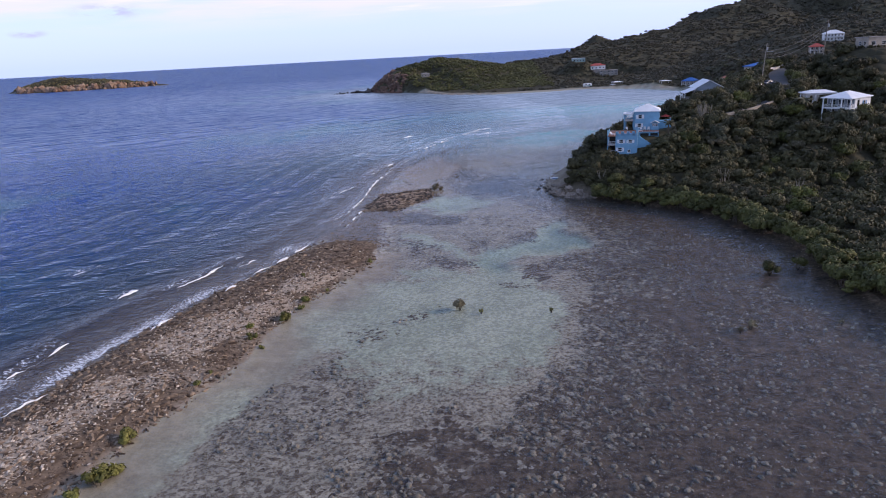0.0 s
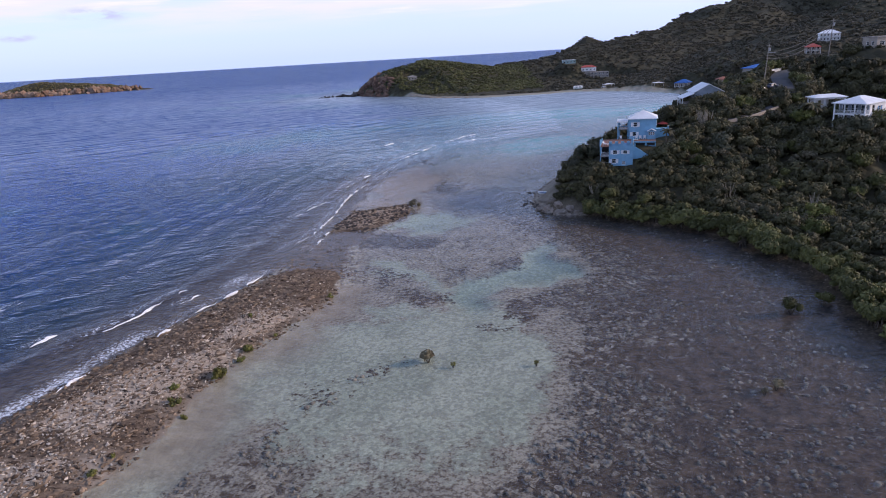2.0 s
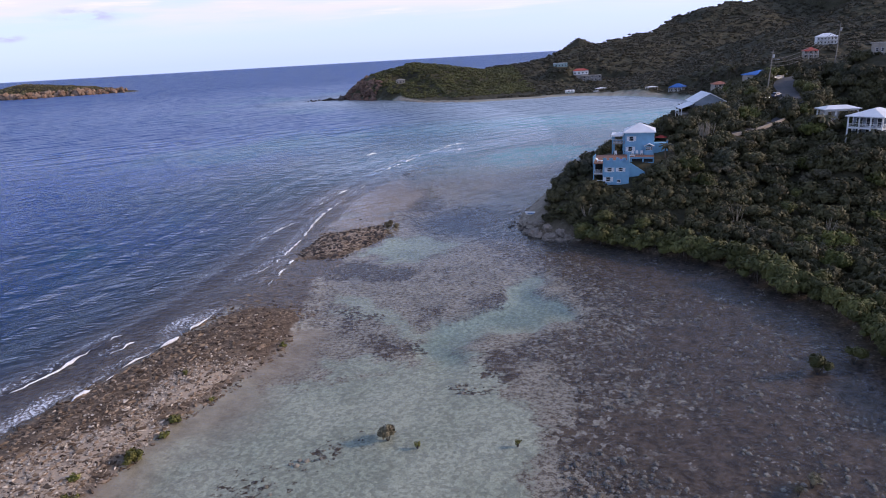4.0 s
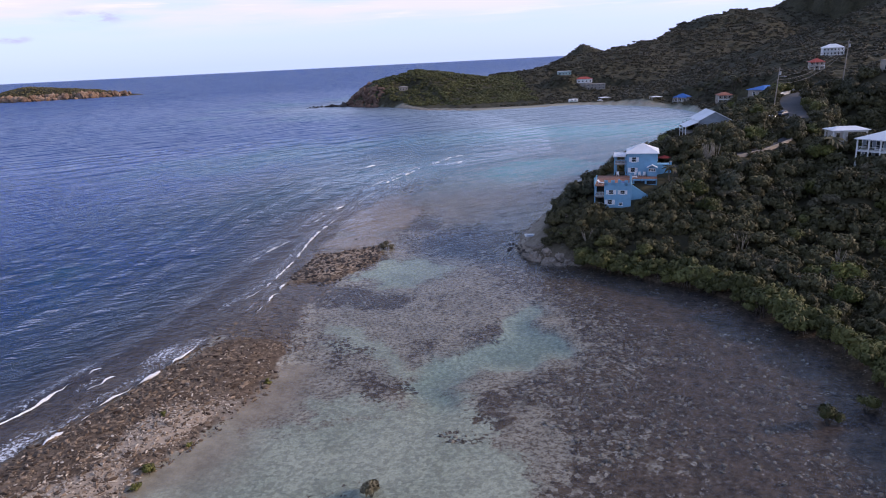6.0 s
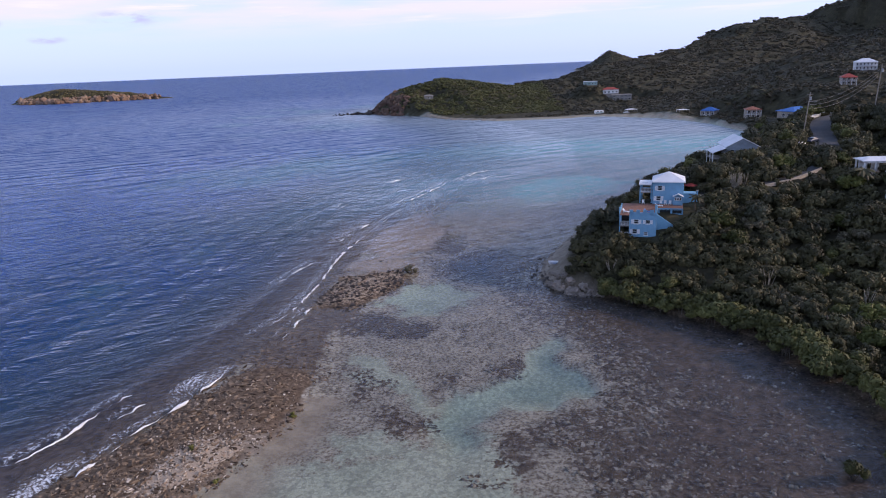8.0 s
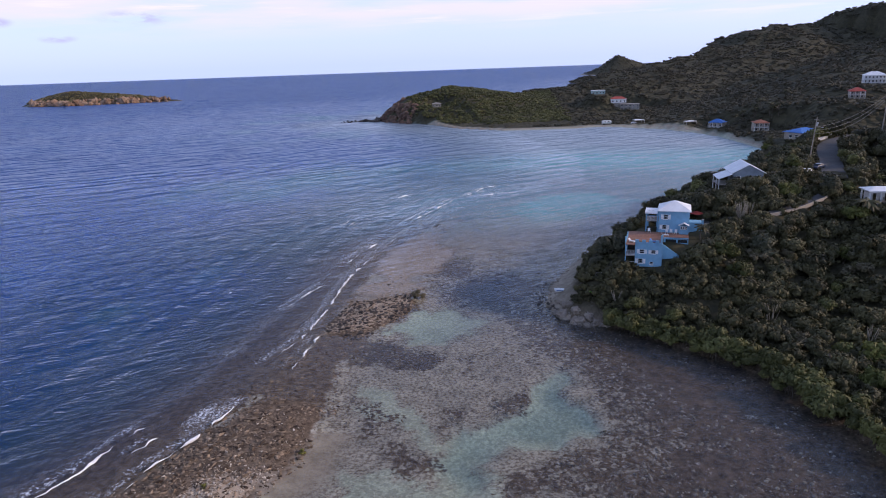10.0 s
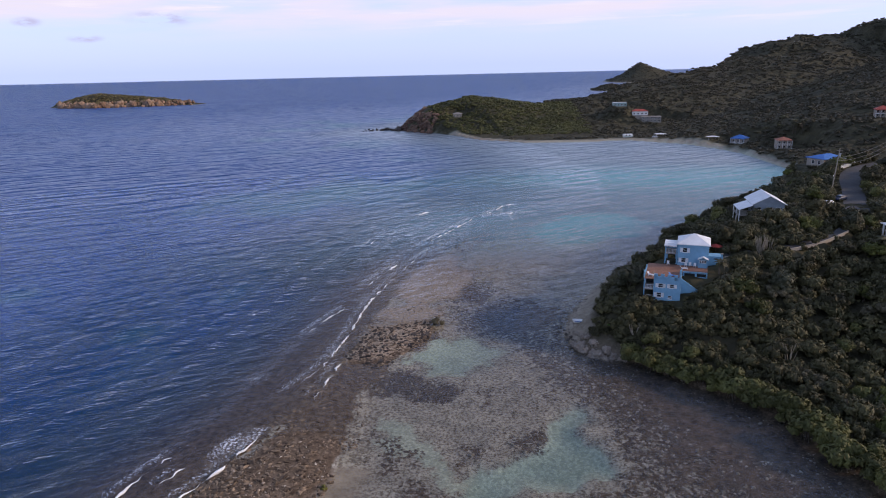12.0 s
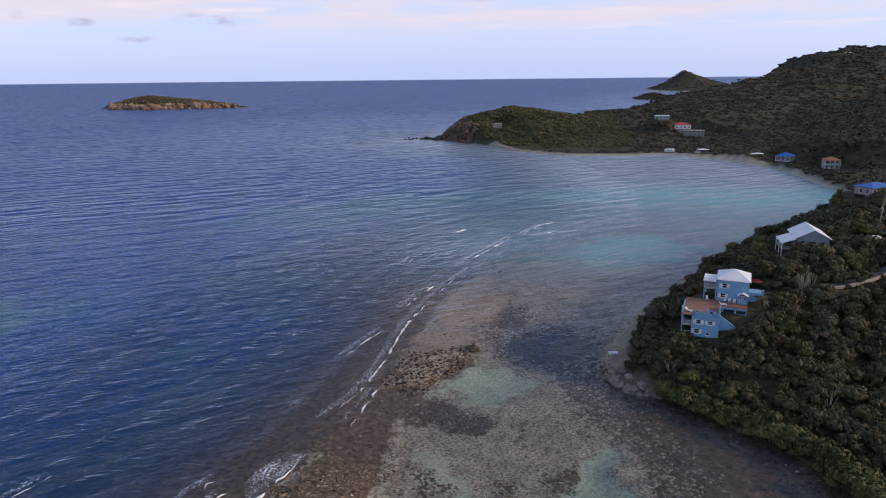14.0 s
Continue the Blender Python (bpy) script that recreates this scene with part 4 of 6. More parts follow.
M_YELLOW = leaf_material("yellow_green_leaves", (0.11, 0.112, 0.026), (0.16, 0.152, 0.036), (0.21, 0.195, 0.055))
for x, y, r in ((52.4, 106, 1.6), (58, 108, 1.45)):
    lone_bush(x, y, r, M_MANGROVE, "round green mangrove bush standing in dark shallow water", -0.1)
lone_bush(1.3, 97.2, 1.15, M_DRY, "brownish half-bare mangrove bush standing in the clear lagoon", -0.2)
lone_bush(-3.0, 187.5, 1.5, M_DRY, "brownish mangrove bush at the end of the rubble", -0.2)
for x, y, r in ((4.5, 95.3, 0.45), (14.9, 94.5, 0.4), (40.4, 85.2, 0.85), (52.6, 85.2, 0.4), (38.6, 84.2, 0.5)):
    lone_bush(x, y, r, M_DRY if x > 30 else M_YELLOW, "small sparse mangrove seedling in the shallows", -0.2, 60, "mangrove_seedling")
for x, y, r in ((-34.2, 56, 1.5), (-33.2, 57.6, 1.1), (-34.6, 63.3, 1.1), (-35.3, 54, 0.9), (-25.0, 95.2, 1.2), (-23.3, 102.6, 0.9), (-23.6, 99.8, 0.65), (-29.4, 91.8, 0.7), (-28.2, 88.4, 0.8),
                (-25.8, 113.6, 0.55), (-20.8, 107.7, 0.5), (-15.2, 122.8, 0.6), (-26.2, 85.6, 0.5), (-31.2, 75, 0.6), (-30.5, 78, 0.45)):
    lone_bush(x, y, r, M_YELLOW, "yellow-green bush on the lagoon edge of the rubble spit", at(x, y) - 0.15, 220 if r > 0.8 else 90, "spit_bush")


# ---------------------------------------------------------------- stones
def stones(n, box, keep, seed, lo, hi, power=2.5):
    q = np.random.default_rng(seed)
    s = ground_spots(n, box, keep, seed)
    size = lo + (hi - lo) * q.random(len(s)) ** power
    s[:, 2] += size * 0.12
    return s, size


def on_spit(x, y, z, l):
    d = -signed(x, y, RUBBLE) + (vnoise(x, y, 5, 59) - 0.5) * np.where(y > 125, 7, 2.5)
    return (d < 0.4) & (rng.random(x.shape) < np.where(y > 136, np.where(y < 163, 0.35, 0.3 + 0.5 * vnoise(x, y, 4, 60)), 1.0))


s, size = stones(64000, (-62, 35, 0, 194), on_spit, 51, 0.07, 0.34, 3.0)
co, fa = spread(*ICO[1], s, size, (1.45, 0.7, 0.55), 0.8)
tagged(new("coral_rubble", mesh_of("coral_rubble", co, fa, M_RUBBLE)), "brown bank of broken coral and stones along the spit", "rubble", kind="stuff")
s, size = stones(40000, (-58, 35, -14, 136), lambda x, y, z, l: on_spit(x, y, z, l) & (rng.random(x.shape) < 0.04 + 0.8 * pale_patch(x, y)), 53, 0.05, 0.2, 3.0)
co, fa = spread(*ICO[1], s + [0, 0, 0.08], size, (1.4, 0.75, 0.55), 0.9)
tagged(new("bleached_rubble", mesh_of("bleached_rubble", co, fa, M_PALE)), "pale bleached coral pieces scattered over the spit", "rubble", kind="stuff")
s, size = stones(9000, (-30, 134, 12, 262), lambda x, y, z, l: (z > -0.4) & (l < -3) & (((-signed(x, y, RUBBLE) < 0) & (y > 163) & (vnoise(x, y, 5, 54) > 0.45)) | ((-signed(x, y, REEF) < 0) & (vnoise(x, y, 9, 55) > 0.72) & (rng.random(x.shape) < 0.4))), 56, 0.12, 0.5, 2.4)
co, fa = spread(*ICO[1], s + [0, 0, 0.02], size, (1.4, 0.8, 0.5), 0.5)
tagged(new("dark_reef_rubble", mesh_of("dark_reef_rubble", co, fa, M_DARKROCK)), "dark wet rocks breaking the surface of the reef flat", "rubble", kind="stuff")


def on_weed(x, y, z, l):
    w = weed_cover(x, y)
    return (z < -0.1) & (l < -1.5) & (w > 0.3) & (-signed(x, y, RUBBLE) > 1) & (rng.random(x.shape) < np.clip(1.2 - np.abs(w - 0.62) * 1.9, 0.1, 1)) & (vnoise(x, y, 8, 57) > 0.3) & (rng.random(x.shape) < 0.25 + 0.45 * step(150, 70, y))


s, size = stones(46000, (-26, 42, 60, 186), on_weed, 58, 0.08, 0.34, 2.4)
s[:, 2] += 0.05
dome = (np.array([(math.cos(k * 1.2566), math.sin(k * 1.2566), -0.3) for k in range(5)] + [(0.62 * math.cos(k * 1.2566 + 0.6), 0.62 * math.sin(k * 1.2566 + 0.6), 0.7) for k in range(5)] + [(0, 0, 1)]),
        np.array([f for k in range(5) for f in ((k, (k + 1) % 5, 5 + k), ((k + 1) % 5, 5 + (k + 1) % 5, 5 + k), (5 + k, 5 + (k + 1) % 5, 10))]))
co, fa = spread(*dome, s, size, (1, 1, 0.55), 0.35)
tagged(new("coral_heads", mesh_of("coral_heads", co, fa, M_CORAL)), "pale rounded coral heads over dark weed under clear water", "coral", kind="stuff")


def boulder(x, y, r, material, label, seed, z=None, flat=0.7):
    c, f = ICO[3]
    n = np.array([noise.noise(Vector(p) * 1.6 + Vector((seed * 3.1, 0, 0))) for p in c])
    n2 = np.array([noise.noise(Vector(p) * 4.0 + Vector((0, seed * 2.3, 0))) for p in c])
    p = c * (1 + n * 0.7 + n2 * 0.3)[:, None] * np.array([1, 0.8, flat]) * r
    ob = new("boulder", mesh_of("boulder", p, f, material))
    ob.matrix_basis = pose(x, y, (at(x, y) if z is None else z) + r * 0.15, 0, 0, seed * 47)
    return tagged(ob, label, "rock", "boulders on the point")


for k, (x, y, r) in enumerate(((32.0, 170.2, 1.35), (33.5, 171.0, 1.2), (31.0, 171.4, 1.0), (34.8, 169.3, 0.9), (32.8, 169.0, 0.9), (31.4, 169.2, 0.6), (34.0, 168.4, 0.6), (36.8, 167.6, 0.6), (29.0, 174.4, 0.7), (30.2, 170.0, 0.8), (33.0, 168.3, 0.7), (35.9, 168.3, 0.8), (28.3, 173.6, 1.3), (27.4, 175.5, 1.0), (29.2, 172.4, 0.9), (30.4, 175.6, 0.9), (29.3, 177.2, 0.7), (31.2, 173.4, 1.1), (28.4, 179.2, 0.6))):
    boulder(x, y, r, M_BOULDER, "grey-brown weathered boulder on the shore of the point", k + 1)
for k in range(34):
    a = k / 33
    x, y = 27.6 - 2.2 * math.sin(a * 3.0) + rng.normal() * 0.8, 174 + 24 * a + rng.normal() * 0.8
    boulder(x, y, 0.2 + 0.35 * rng.random(), M_DARKROCK, "dark wet rock at the water's edge", k + 20)


SHORE = [(35, 169), (28.2, 173), (26, 182), (29, 195), (36, 211), (44, 225), (56, 247), (73, 271)]
s, size = stones(9000, (20, 164, 74, 272), lambda x, y, z, l: (nearest(x, y, SHORE)[0] < 1.9) & (l > -1.6) & (l < 1.9), 59, 0.1, 0.42, 2.6)
co, fa = spread(*ICO[1], s, size, (1.2, 0.9, 0.65), 0.6)
tagged(new("shore_stones", mesh_of("shore_stones", co, fa, M_BOULDER)), "grey-brown stones along the shore below the blue house", "stones", kind="stuff")


# ---------------------------------------------------------------- breaking waves
def smooth_line(line, n):
    """A soft curve through the points of a line."""
    p = np.array(line, float)
    t = np.linspace(0, len(p) - 1, n)
    i = np.clip(t.astype(int), 0, len(p) - 2)
    f = (t - i)[:, None]
    q = p[i] * (1 - f) + p[i + 1] * f
    for _ in range(6):
        q[1:-1] = (q[:-2] + 2 * q[1:-1] + q[2:]) / 4
    return q


def breaker(line, seed):
    """The white lip of a small breaking wave: a lumpy rolled ribbon that tapers at both ends."""
    length = math.dist(line[0], line[-1])
    n = max(14, int(length * 4))
    q = smooth_line(line, n)
    d = np.gradient(q, axis=0)
    d /= np.linalg.norm(d, axis=1)[:, None]
    side = np.stack([d[:, 1], -d[:, 0]], -1)
    t = np.linspace(0, 1, n)
    thick = np.sin(np.clip(t * 1.06 - 0.03, 0, 1) * math.pi) ** 0.5
    k = np.array([noise.noise(Vector((s * length * 0.3, seed * 5.7, 0))) for s in t])
    thick = thick * np.clip(0.3 + 2.2 * k, 0.02, 1.3)
    wob = np.array([noise.noise(Vector((s * length * 0.8, seed * 9.1, 4))) for s in t]) * 0.5
    ring = [(-1.15, 0.0), (-0.7, 0.2), (-0.2, 0.46), (0.2, 0.42), (0.42, 0.2), (0.4, -0.06), (-0.3, -0.1)]
    co = []
    for i in range(n):
        for u, h in ring:
            g = 1 + 0.5 * noise.noise(Vector((i * 0.7, u * 4, seed)))
            co.append((q[i, 0] + side[i, 0] * (u * thick[i] * 0.34 * g + wob[i]), q[i, 1] + side[i, 1] * (u * thick[i] * 0.34 * g + wob[i]), 0.2 + h * thick[i] * 0.7 * g))
    m = len(ring)
    fa = [(i * m + j, i * m + (j + 1) % m, (i + 1) * m + (j + 1) % m, (i + 1) * m + j) for i in range(n - 1) for j in range(m)]
    ob = new("breaking_wave", mesh_of("breaking_wave", co, fa, M_FOAM, True))
    return tagged(ob, "white foaming crest of a small wave breaking at the reef", "wave", "breaking waves along the reef", "")


for k, line in enumerate(FRONTS):
    breaker(line, k + 1)


# ---------------------------------------------------------------- building parts
M_BLUEWALL = plain("light_blue_render", (0.20, 0.40, 0.56), 0.85, grain=1.2, vary=0.07)
M_WHITE = plain("white_paint", (0.78, 0.78, 0.77), 0.6, grain=2, vary=0.05)
M_ROOFWHITE = plain("white_metal_roof", (0.80, 0.80, 0.80), 0.5, spec=0.4, grain=0.6, vary=0.06)
M_GLASS = Mat("dark_window_glass", 0.08, 0, 0.6).done((0.02, 0.025, 0.03))
M_DARK = plain("unlit_interior", (0.035, 0.033, 0.032), 0.9)
M_DECK = plain("red_brown_deck", (0.30, 0.15, 0.10), 0.8, grain=2.5, vary=0.2)
M_CONCRETE = plain("weathered_concrete", (0.33, 0.30, 0.27), 0.9, grain=1.5, vary=0.18)
M_STUCCO = plain("cream_stucco", (0.40, 0.345, 0.285), 0.88, grain=1.5, vary=0.1)
M_REDROOF = plain("red_sheet_roof", (0.42, 0.085, 0.06), 0.6, grain=0.8, vary=0.15)
M_TILE = plain("terracotta_roof", (0.36, 0.15, 0.10), 0.8, grain=1.0, vary=0.2)
M_BLUEROOF = plain("bright_blue_roof", (0.05, 0.17, 0.47), 0.55, grain=0.8, vary=0.12)
M_GREYWALL = plain("blue_grey_render", (0.24, 0.28, 0.32), 0.85, grain=1.5, vary=0.1)
M_TIMBER = plain("weathered_timber", (0.20, 0.155, 0.115), 0.85, grain=5, vary=0.25)
M_ASPHALT = plain("grey_asphalt", (0.085, 0.083, 0.085), 0.9, grain=2.0, vary=0.15)
M_TEALWALL = plain("pale_teal_render", (0.32, 0.45, 0.45), 0.85)
M_SHUTBLUE = plain("blue_shutter", (0.13, 0.30, 0.52), 0.7)
M_METAL = plain("galvanised_metal", (0.4, 0.41, 0.42), 0.45, 0.6)
M_POLE = plain("weathered_pole_timber", (0.30, 0.265, 0.225), 0.9, grain=6, vary=0.2)
M_CABLE = plain("faded_cable_sheath", (0.22, 0.21, 0.19), 0.8)
M_RUBBER = plain("black_rubber", (0.02, 0.02, 0.02), 0.9)
M_CARWHITE = plain("white_car_paint", (0.7, 0.7, 0.71), 0.3, spec=0.5, vary=0.03)
M_CARDARK = plain("dark_blue_car_paint", (0.03, 0.045, 0.09), 0.3, spec=0.5, vary=0.05)


def boxes(name, list_of, material):
    """One mesh from boxes (x0, x1, y0, y1, z0, z1), with slightly eased edges left sharp."""
    cs, fs = [], []
    for n, (a, b, c, d, e, f) in enumerate(list_of):
        cs += [(a, c, e), (b, c, e), (b, d, e), (a, d, e), (a, c, f), (b, c, f), (b, d, f), (a, d, f)]
        o = n * 8
        fs += [(o, o + 3, o + 2, o + 1), (o + 4, o + 5, o + 6, o + 7), (o, o + 1, o + 5, o + 4), (o + 1, o + 2, o + 6, o + 5), (o + 2, o + 3, o + 7, o + 6), (o + 3, o, o + 4, o + 7)]
    return mesh_of(name, cs, fs, material)


def wall(name, length, tall, openings, material, parent, m, thick=0.22, label=""):
    """A wall along local x with openings (x0, x1, z0, z1) that go through; its outer face is at y = 0."""
    xc = sorted({0.0, length, *[o[0] for o in openings], *[o[1] for o in openings]})
    zc = sorted({0.0, tall, *[o[2] for o in openings], *[o[3] for o in openings]})
    cells = []
    for a, b in zip(xc[:-1], xc[1:]):
        run = None
        for c, d in zip(zc[:-1], zc[1:]):
            hole = any(o[0] <= a and b <= o[1] and o[2] <= c and d <= o[3] for o in openings)
            if hole:
                run = None
            elif run is None:
                run = [a, b, 0, thick, c, d]
                cells.append(run)
            else:
                run[5] = d
    return part(name, boxes(name, cells, material), parent, label, m)


def window(parent, m, w, h, shutters=None, sill=True, bars=1):
    """A window in an opening: frame, pane, bars, and louvred shutters beside it if it has them."""
    root = part("window", boxes("window", [(0, w, 0.1, 0.13, 0, h)], M_GLASS), parent, "", m)
    f = 0.07
    cells = [(0, f, 0.04, 0.16, 0, h), (w - f, w, 0.04, 0.16, 0, h), (f, w - f, 0.04, 0.16, 0, f), (f, w - f, 0.04, 0.16, h - f, h)]
    cells += [(f, w - f, 0.05, 0.15, h * (k + 1) / (bars + 1) - 0.03, h * (k + 1) / (bars + 1) + 0.03) for k in range(bars)]
    part("frame", boxes("frame", cells, M_WHITE), root)
    if sill:
        part("sill", boxes("sill", [(-0.08, w + 0.08, -0.1, 0.04, -0.1, -0.004)], M_WHITE), root)
    if shutters:
        s = w * 0.52
        for x in (-s - 0.03, w + 0.03):
            slats = [(x, x + 0.05, -0.06, -0.004, -0.02, h + 0.02), (x + s - 0.05, x + s, -0.06, -0.004, -0.02, h + 0.02)]
            slats += [(x + 0.05, x + s - 0.05, -0.05 + 0.0, -0.01, h * k / 8, h * k / 8 + h / 8 * 0.86) for k in range(8)]
            part("shutter", boxes("shutter", slats, shutters), root)
    return root


def roof_hip(x0, x1, y0, y1, z, rise, over, material, ridge=0.0, thick=0.16):
    """A hipped roof with eaves of some thickness and raised seams."""
    a, b, c, d = x0 - over, x1 + over, y0 - over, y1 + over
    mx, my = (a + b) / 2, (c + d) / 2
    along = (b - a) >= (d - c)
    p, q = ((mx - ridge / 2, my), (mx + ridge / 2, my)) if along else ((mx, my - ridge / 2), (mx, my + ridge / 2))
    co = [(a, c, z), (b, c, z), (b, d, z), (a, d, z), (a, c, z + thick), (b, c, z + thick), (b, d, z + thick), (a, d, z + thick), (*p, z + thick + rise), (*q, z + thick + rise)]
    bm = bmesh.new()
    v = [bm.verts.new(k) for k in co]
    for f in ((0, 3, 2, 1), (0, 1, 5, 4), (1, 2, 6, 5), (2, 3, 7, 6), (3, 0, 4, 7)):
        bm.faces.new([v[i] for i in f])
    if along:
        for f in ((4, 5, 9, 8), (5, 6, 9), (6, 7, 8, 9), (7, 4, 8)):
            bm.faces.new([v[i] for i in f])
    else:
        for f in ((4, 5, 8), (5, 6, 9, 8), (6, 7, 9), (7, 4, 8, 9)):
            bm.faces.new([v[i] for i in f])
    bmesh.ops.remove_doubles(bm, verts=bm.verts, dist=1e-4)
    me = bpy.data.meshes.new("roof")
    bm.to_mesh(me)
    bm.free()
    me.materials.append(material)
    return me


def roof_gable(x0, x1, y0, y1, z, rise, over, material, thick=0.16):
    """A gabled roof, its ridge along y, as two slabs."""
    m = (x0 + x1) / 2
    s = rise / (m - x0)
    a, b, c, d, e = x0 - over, x1 + over, y0 - over, y1 + over, z - over * s
    co = [(a, c, e), (m, c, z + rise), (b, c, e), (b, c, e + thick), (m, c, z + rise + thick), (a, c, e + thick)]
    co += [(x, d, k) for x, _, k in co]
    fa = [(0, 1, 4, 5), (1, 2, 3, 4), (6, 11, 10, 7), (7, 10, 9, 8), (5, 4, 10, 11), (4, 3, 9, 10), (0, 6, 7, 1), (1, 7, 8, 2), (0, 5, 11, 6), (2, 8, 9, 3)]
    return mesh_of("roof", co, fa, material)


def seams(x0, x1, y0, y1, z, rise, over, n):
    """Raised ridges on a hip roof's corners."""
    a, b, c, d = x0 - over, x1 + over, y0 - over, y1 + over
    mx, my = (a + b) / 2, (c + d) / 2
    cs, fs, k = [], [], 0
    for x, y in ((a, c), (b, c), (b, d), (a, d)):
        q, f = limb([(x, y, z + 0.16), (mx, my, z + rise + 0.17)], 0.07, 0.07, 4)
        cs.append(q), fs.append(f + k)
        k += len(q)
    return mesh_of("ridge_cap", np.concatenate(cs), np.concatenate(fs), M_WHITE)


def railing(parent, m, length, tall=0.95, material=None, step_by=0.28, name="railing"):
    n = max(2, int(length / step_by))
    cells = [(0, length, -0.03, 0.03, tall - 0.06, tall), (0, length, -0.02, 0.02, 0.08, 0.13)]
    cells += [(length * k / n - 0.02, length * k / n + 0.02, -0.02, 0.02, 0.0, tall - 0.06) for k in range(n + 1)]
    return part(name, boxes(name, cells, material or M_WHITE), parent, "", m)


def post(parent, x, y, z0, z1, w=0.18, material=None, name="post"):
    h = w / 2
    cells = [(-h, h, -h, h, 0, z1 - z0), (-h * 1.5, h * 1.5, -h * 1.5, h * 1.5, z1 - z0 - 0.2, z1 - z0 - 0.004), (-h * 1.5, h * 1.5, -h * 1.5, h * 1.5, 0.0, 0.15)]
    return part(name, boxes(name, cells, material or M_WHITE), parent, "", pose(x, y, z0))


def side_pose(x, y, z, turn):
    return pose(x, y, z, 0, 0, turn)


# ---------------------------------------------------------------- the blue house on the point
def blue_house():
    root = new("blue_house")
    root.matrix_basis = pose(52.6, 191.3, 13.5, 0, 0, -17)
    B = M_BLUEWALL
    # upper block, two storeys over the terrace
    W, D, H = 6.6, 7.0, 5.0
    win = [(1.0, 2.0, 3.1, 4.2), (0.8, 1.8, 0.75, 1.8)]
    front = wall("front_wall", W, H, win, B, root, pose(0, 0, 0))
    for x0, x1, z0, z1 in win:
        window(front, pose(x0, 0, z0), x1 - x0, z1 - z0, M_WHITE)
    rw = [(2.4, 3.5, 3.1, 4.2)]
    right = wall("side_wall", D - 0.44, H, rw, B, root, side_pose(W, 0.22, 0, 90))
    for x0, x1, z0, z1 in rw:
        window(right, pose(x0, 0, z0), x1 - x0, z1 - z0, M_WHITE)
    wall("back_wall", W, H, [], B, root, side_pose(W, D, 0, 180))
    left = wall("side_wall", D - 0.44, H, [(1.2, 3.4, 0.0, 2.1), (1.2, 3.4, 2.75, 4.6)], B, root, side_pose(0, D - 0.22, 0, 270))
    part("floor_slab", boxes("floor_slab", [(0.22, W - 0.22, 0.22, D - 0.22, 2.5, 2.7), (0.0, W, 0.0, D, -0.3, -0.004)], M_CONCRETE), root)
    part("roof", roof_hip(0, W, 0, D, H, 1.75, 0.32, M_ROOFWHITE), root, "white hipped metal roof")
    part("ridge_cap", seams(0, W, 0, D, H, 1.75, 0.32, 4), root)
    part("gutter", boxes("gutter", [(-0.42, W + 0.42, -0.46, -0.33, H - 0.02, H + 0.1)], M_WHITE), root)
    # open porch on two levels with a flat white roof
    part("porch_roof", boxes("porch_roof", [(-3.1, -0.34, 0.3, 5.5, 4.35, 4.52), (-3.1, -0.34, 0.3, 0.42, 4.2, 4.35), (-2.4, -1.0, 1.4, 2.2, 4.52, 4.8)], M_ROOFWHITE), root, "flat white porch roof")
    part("porch_floor", boxes("porch_floor", [(-2.9, -0.004, 0.6, 5.3, 2.35, 2.55)], M_CONCRETE), root)
    for x, y in ((-2.8, 0.7), (-2.8, 5.2), (-0.25, 0.7), (-2.8, 2.9)):
        post(root, x, y, 0.0, 4.34, 0.22, B)
    railing(root, pose(-2.8, 0.7, 2.56), 2.5)
    railing(root, side_pose(-2.8, 5.2, 2.56, 270), 4.4)
    wall("porch_wall", 2.9, 4.3, [(0.5, 2.2, 0.0, 2.0), (0.5, 2.2, 2.7, 4.0)], B, root, pose(-2.9, 5.3, 0))
    # small gabled bay with a three-light window
    bay = part("bay", boxes("bay", [(4.5, 6.5, -1.15, -0.004, 0.0, 1.05), (4.5, 4.72, -1.15, -0.004, 1.05, 2.0), (6.28, 6.5, -1.15, -0.004, 1.05, 2.0), (4.72, 6.28, -1.15, -0.004, 1.85, 2.0)], B), root)
    window(bay, pose(4.78, -1.12, 1.08), 0.45, 0.74, None, False)
    window(bay, pose(5.27, -1.12, 1.08), 0.45, 0.74, None, False)
    window(bay, pose(5.76, -1.12, 1.08), 0.45, 0.74, None, False)
    part("bay_roof", roof_gable(4.5, 6.5, -1.2, -0.2, 2.0, 0.5, 0.16, M_WHITE, 0.1), root)
    # annexe wall and pier beside the drive
    part("annexe", boxes("annexe", [(6.62, 9.3, 1.2, 4.6, -1.6, 2.2), (9.32, 9.7, 1.2, 1.7, -1.6, 2.9), (6.62, 9.3, 1.1, 1.19, 2.2, 2.35)], B), root)
    part("annexe_cap", boxes("annexe_cap", [(9.25, 9.78, 1.1, 1.8, 2.905, 3.05)], M_CONCRETE), root)
    # lower block under the terrace
    x0, x1, y0, base, deck = -4.3, 1.3, -12.2, -4.8, -0.02
    low = [(0.95, 1.95, 2.9, 3.85), (3.35, 4.3, 2.95, 3.8), (0.7, 1.7, 0.7, 1.75), (3.1, 3.9, 0.5, 1.15)]
    lf = wall("front_wall", x1 - x0, 4.75, low, B, root, pose(x0, y0, base))
    for n, (a, b, c, d) in enumerate(low):
        window(lf, pose(a, 0, c), b - a, d - c, M_WHITE if n < 3 else None)
    wall("side_wall", 9.5, 4.75, [], B, root, side_pose(x1, y0 + 0.22, base, 90))
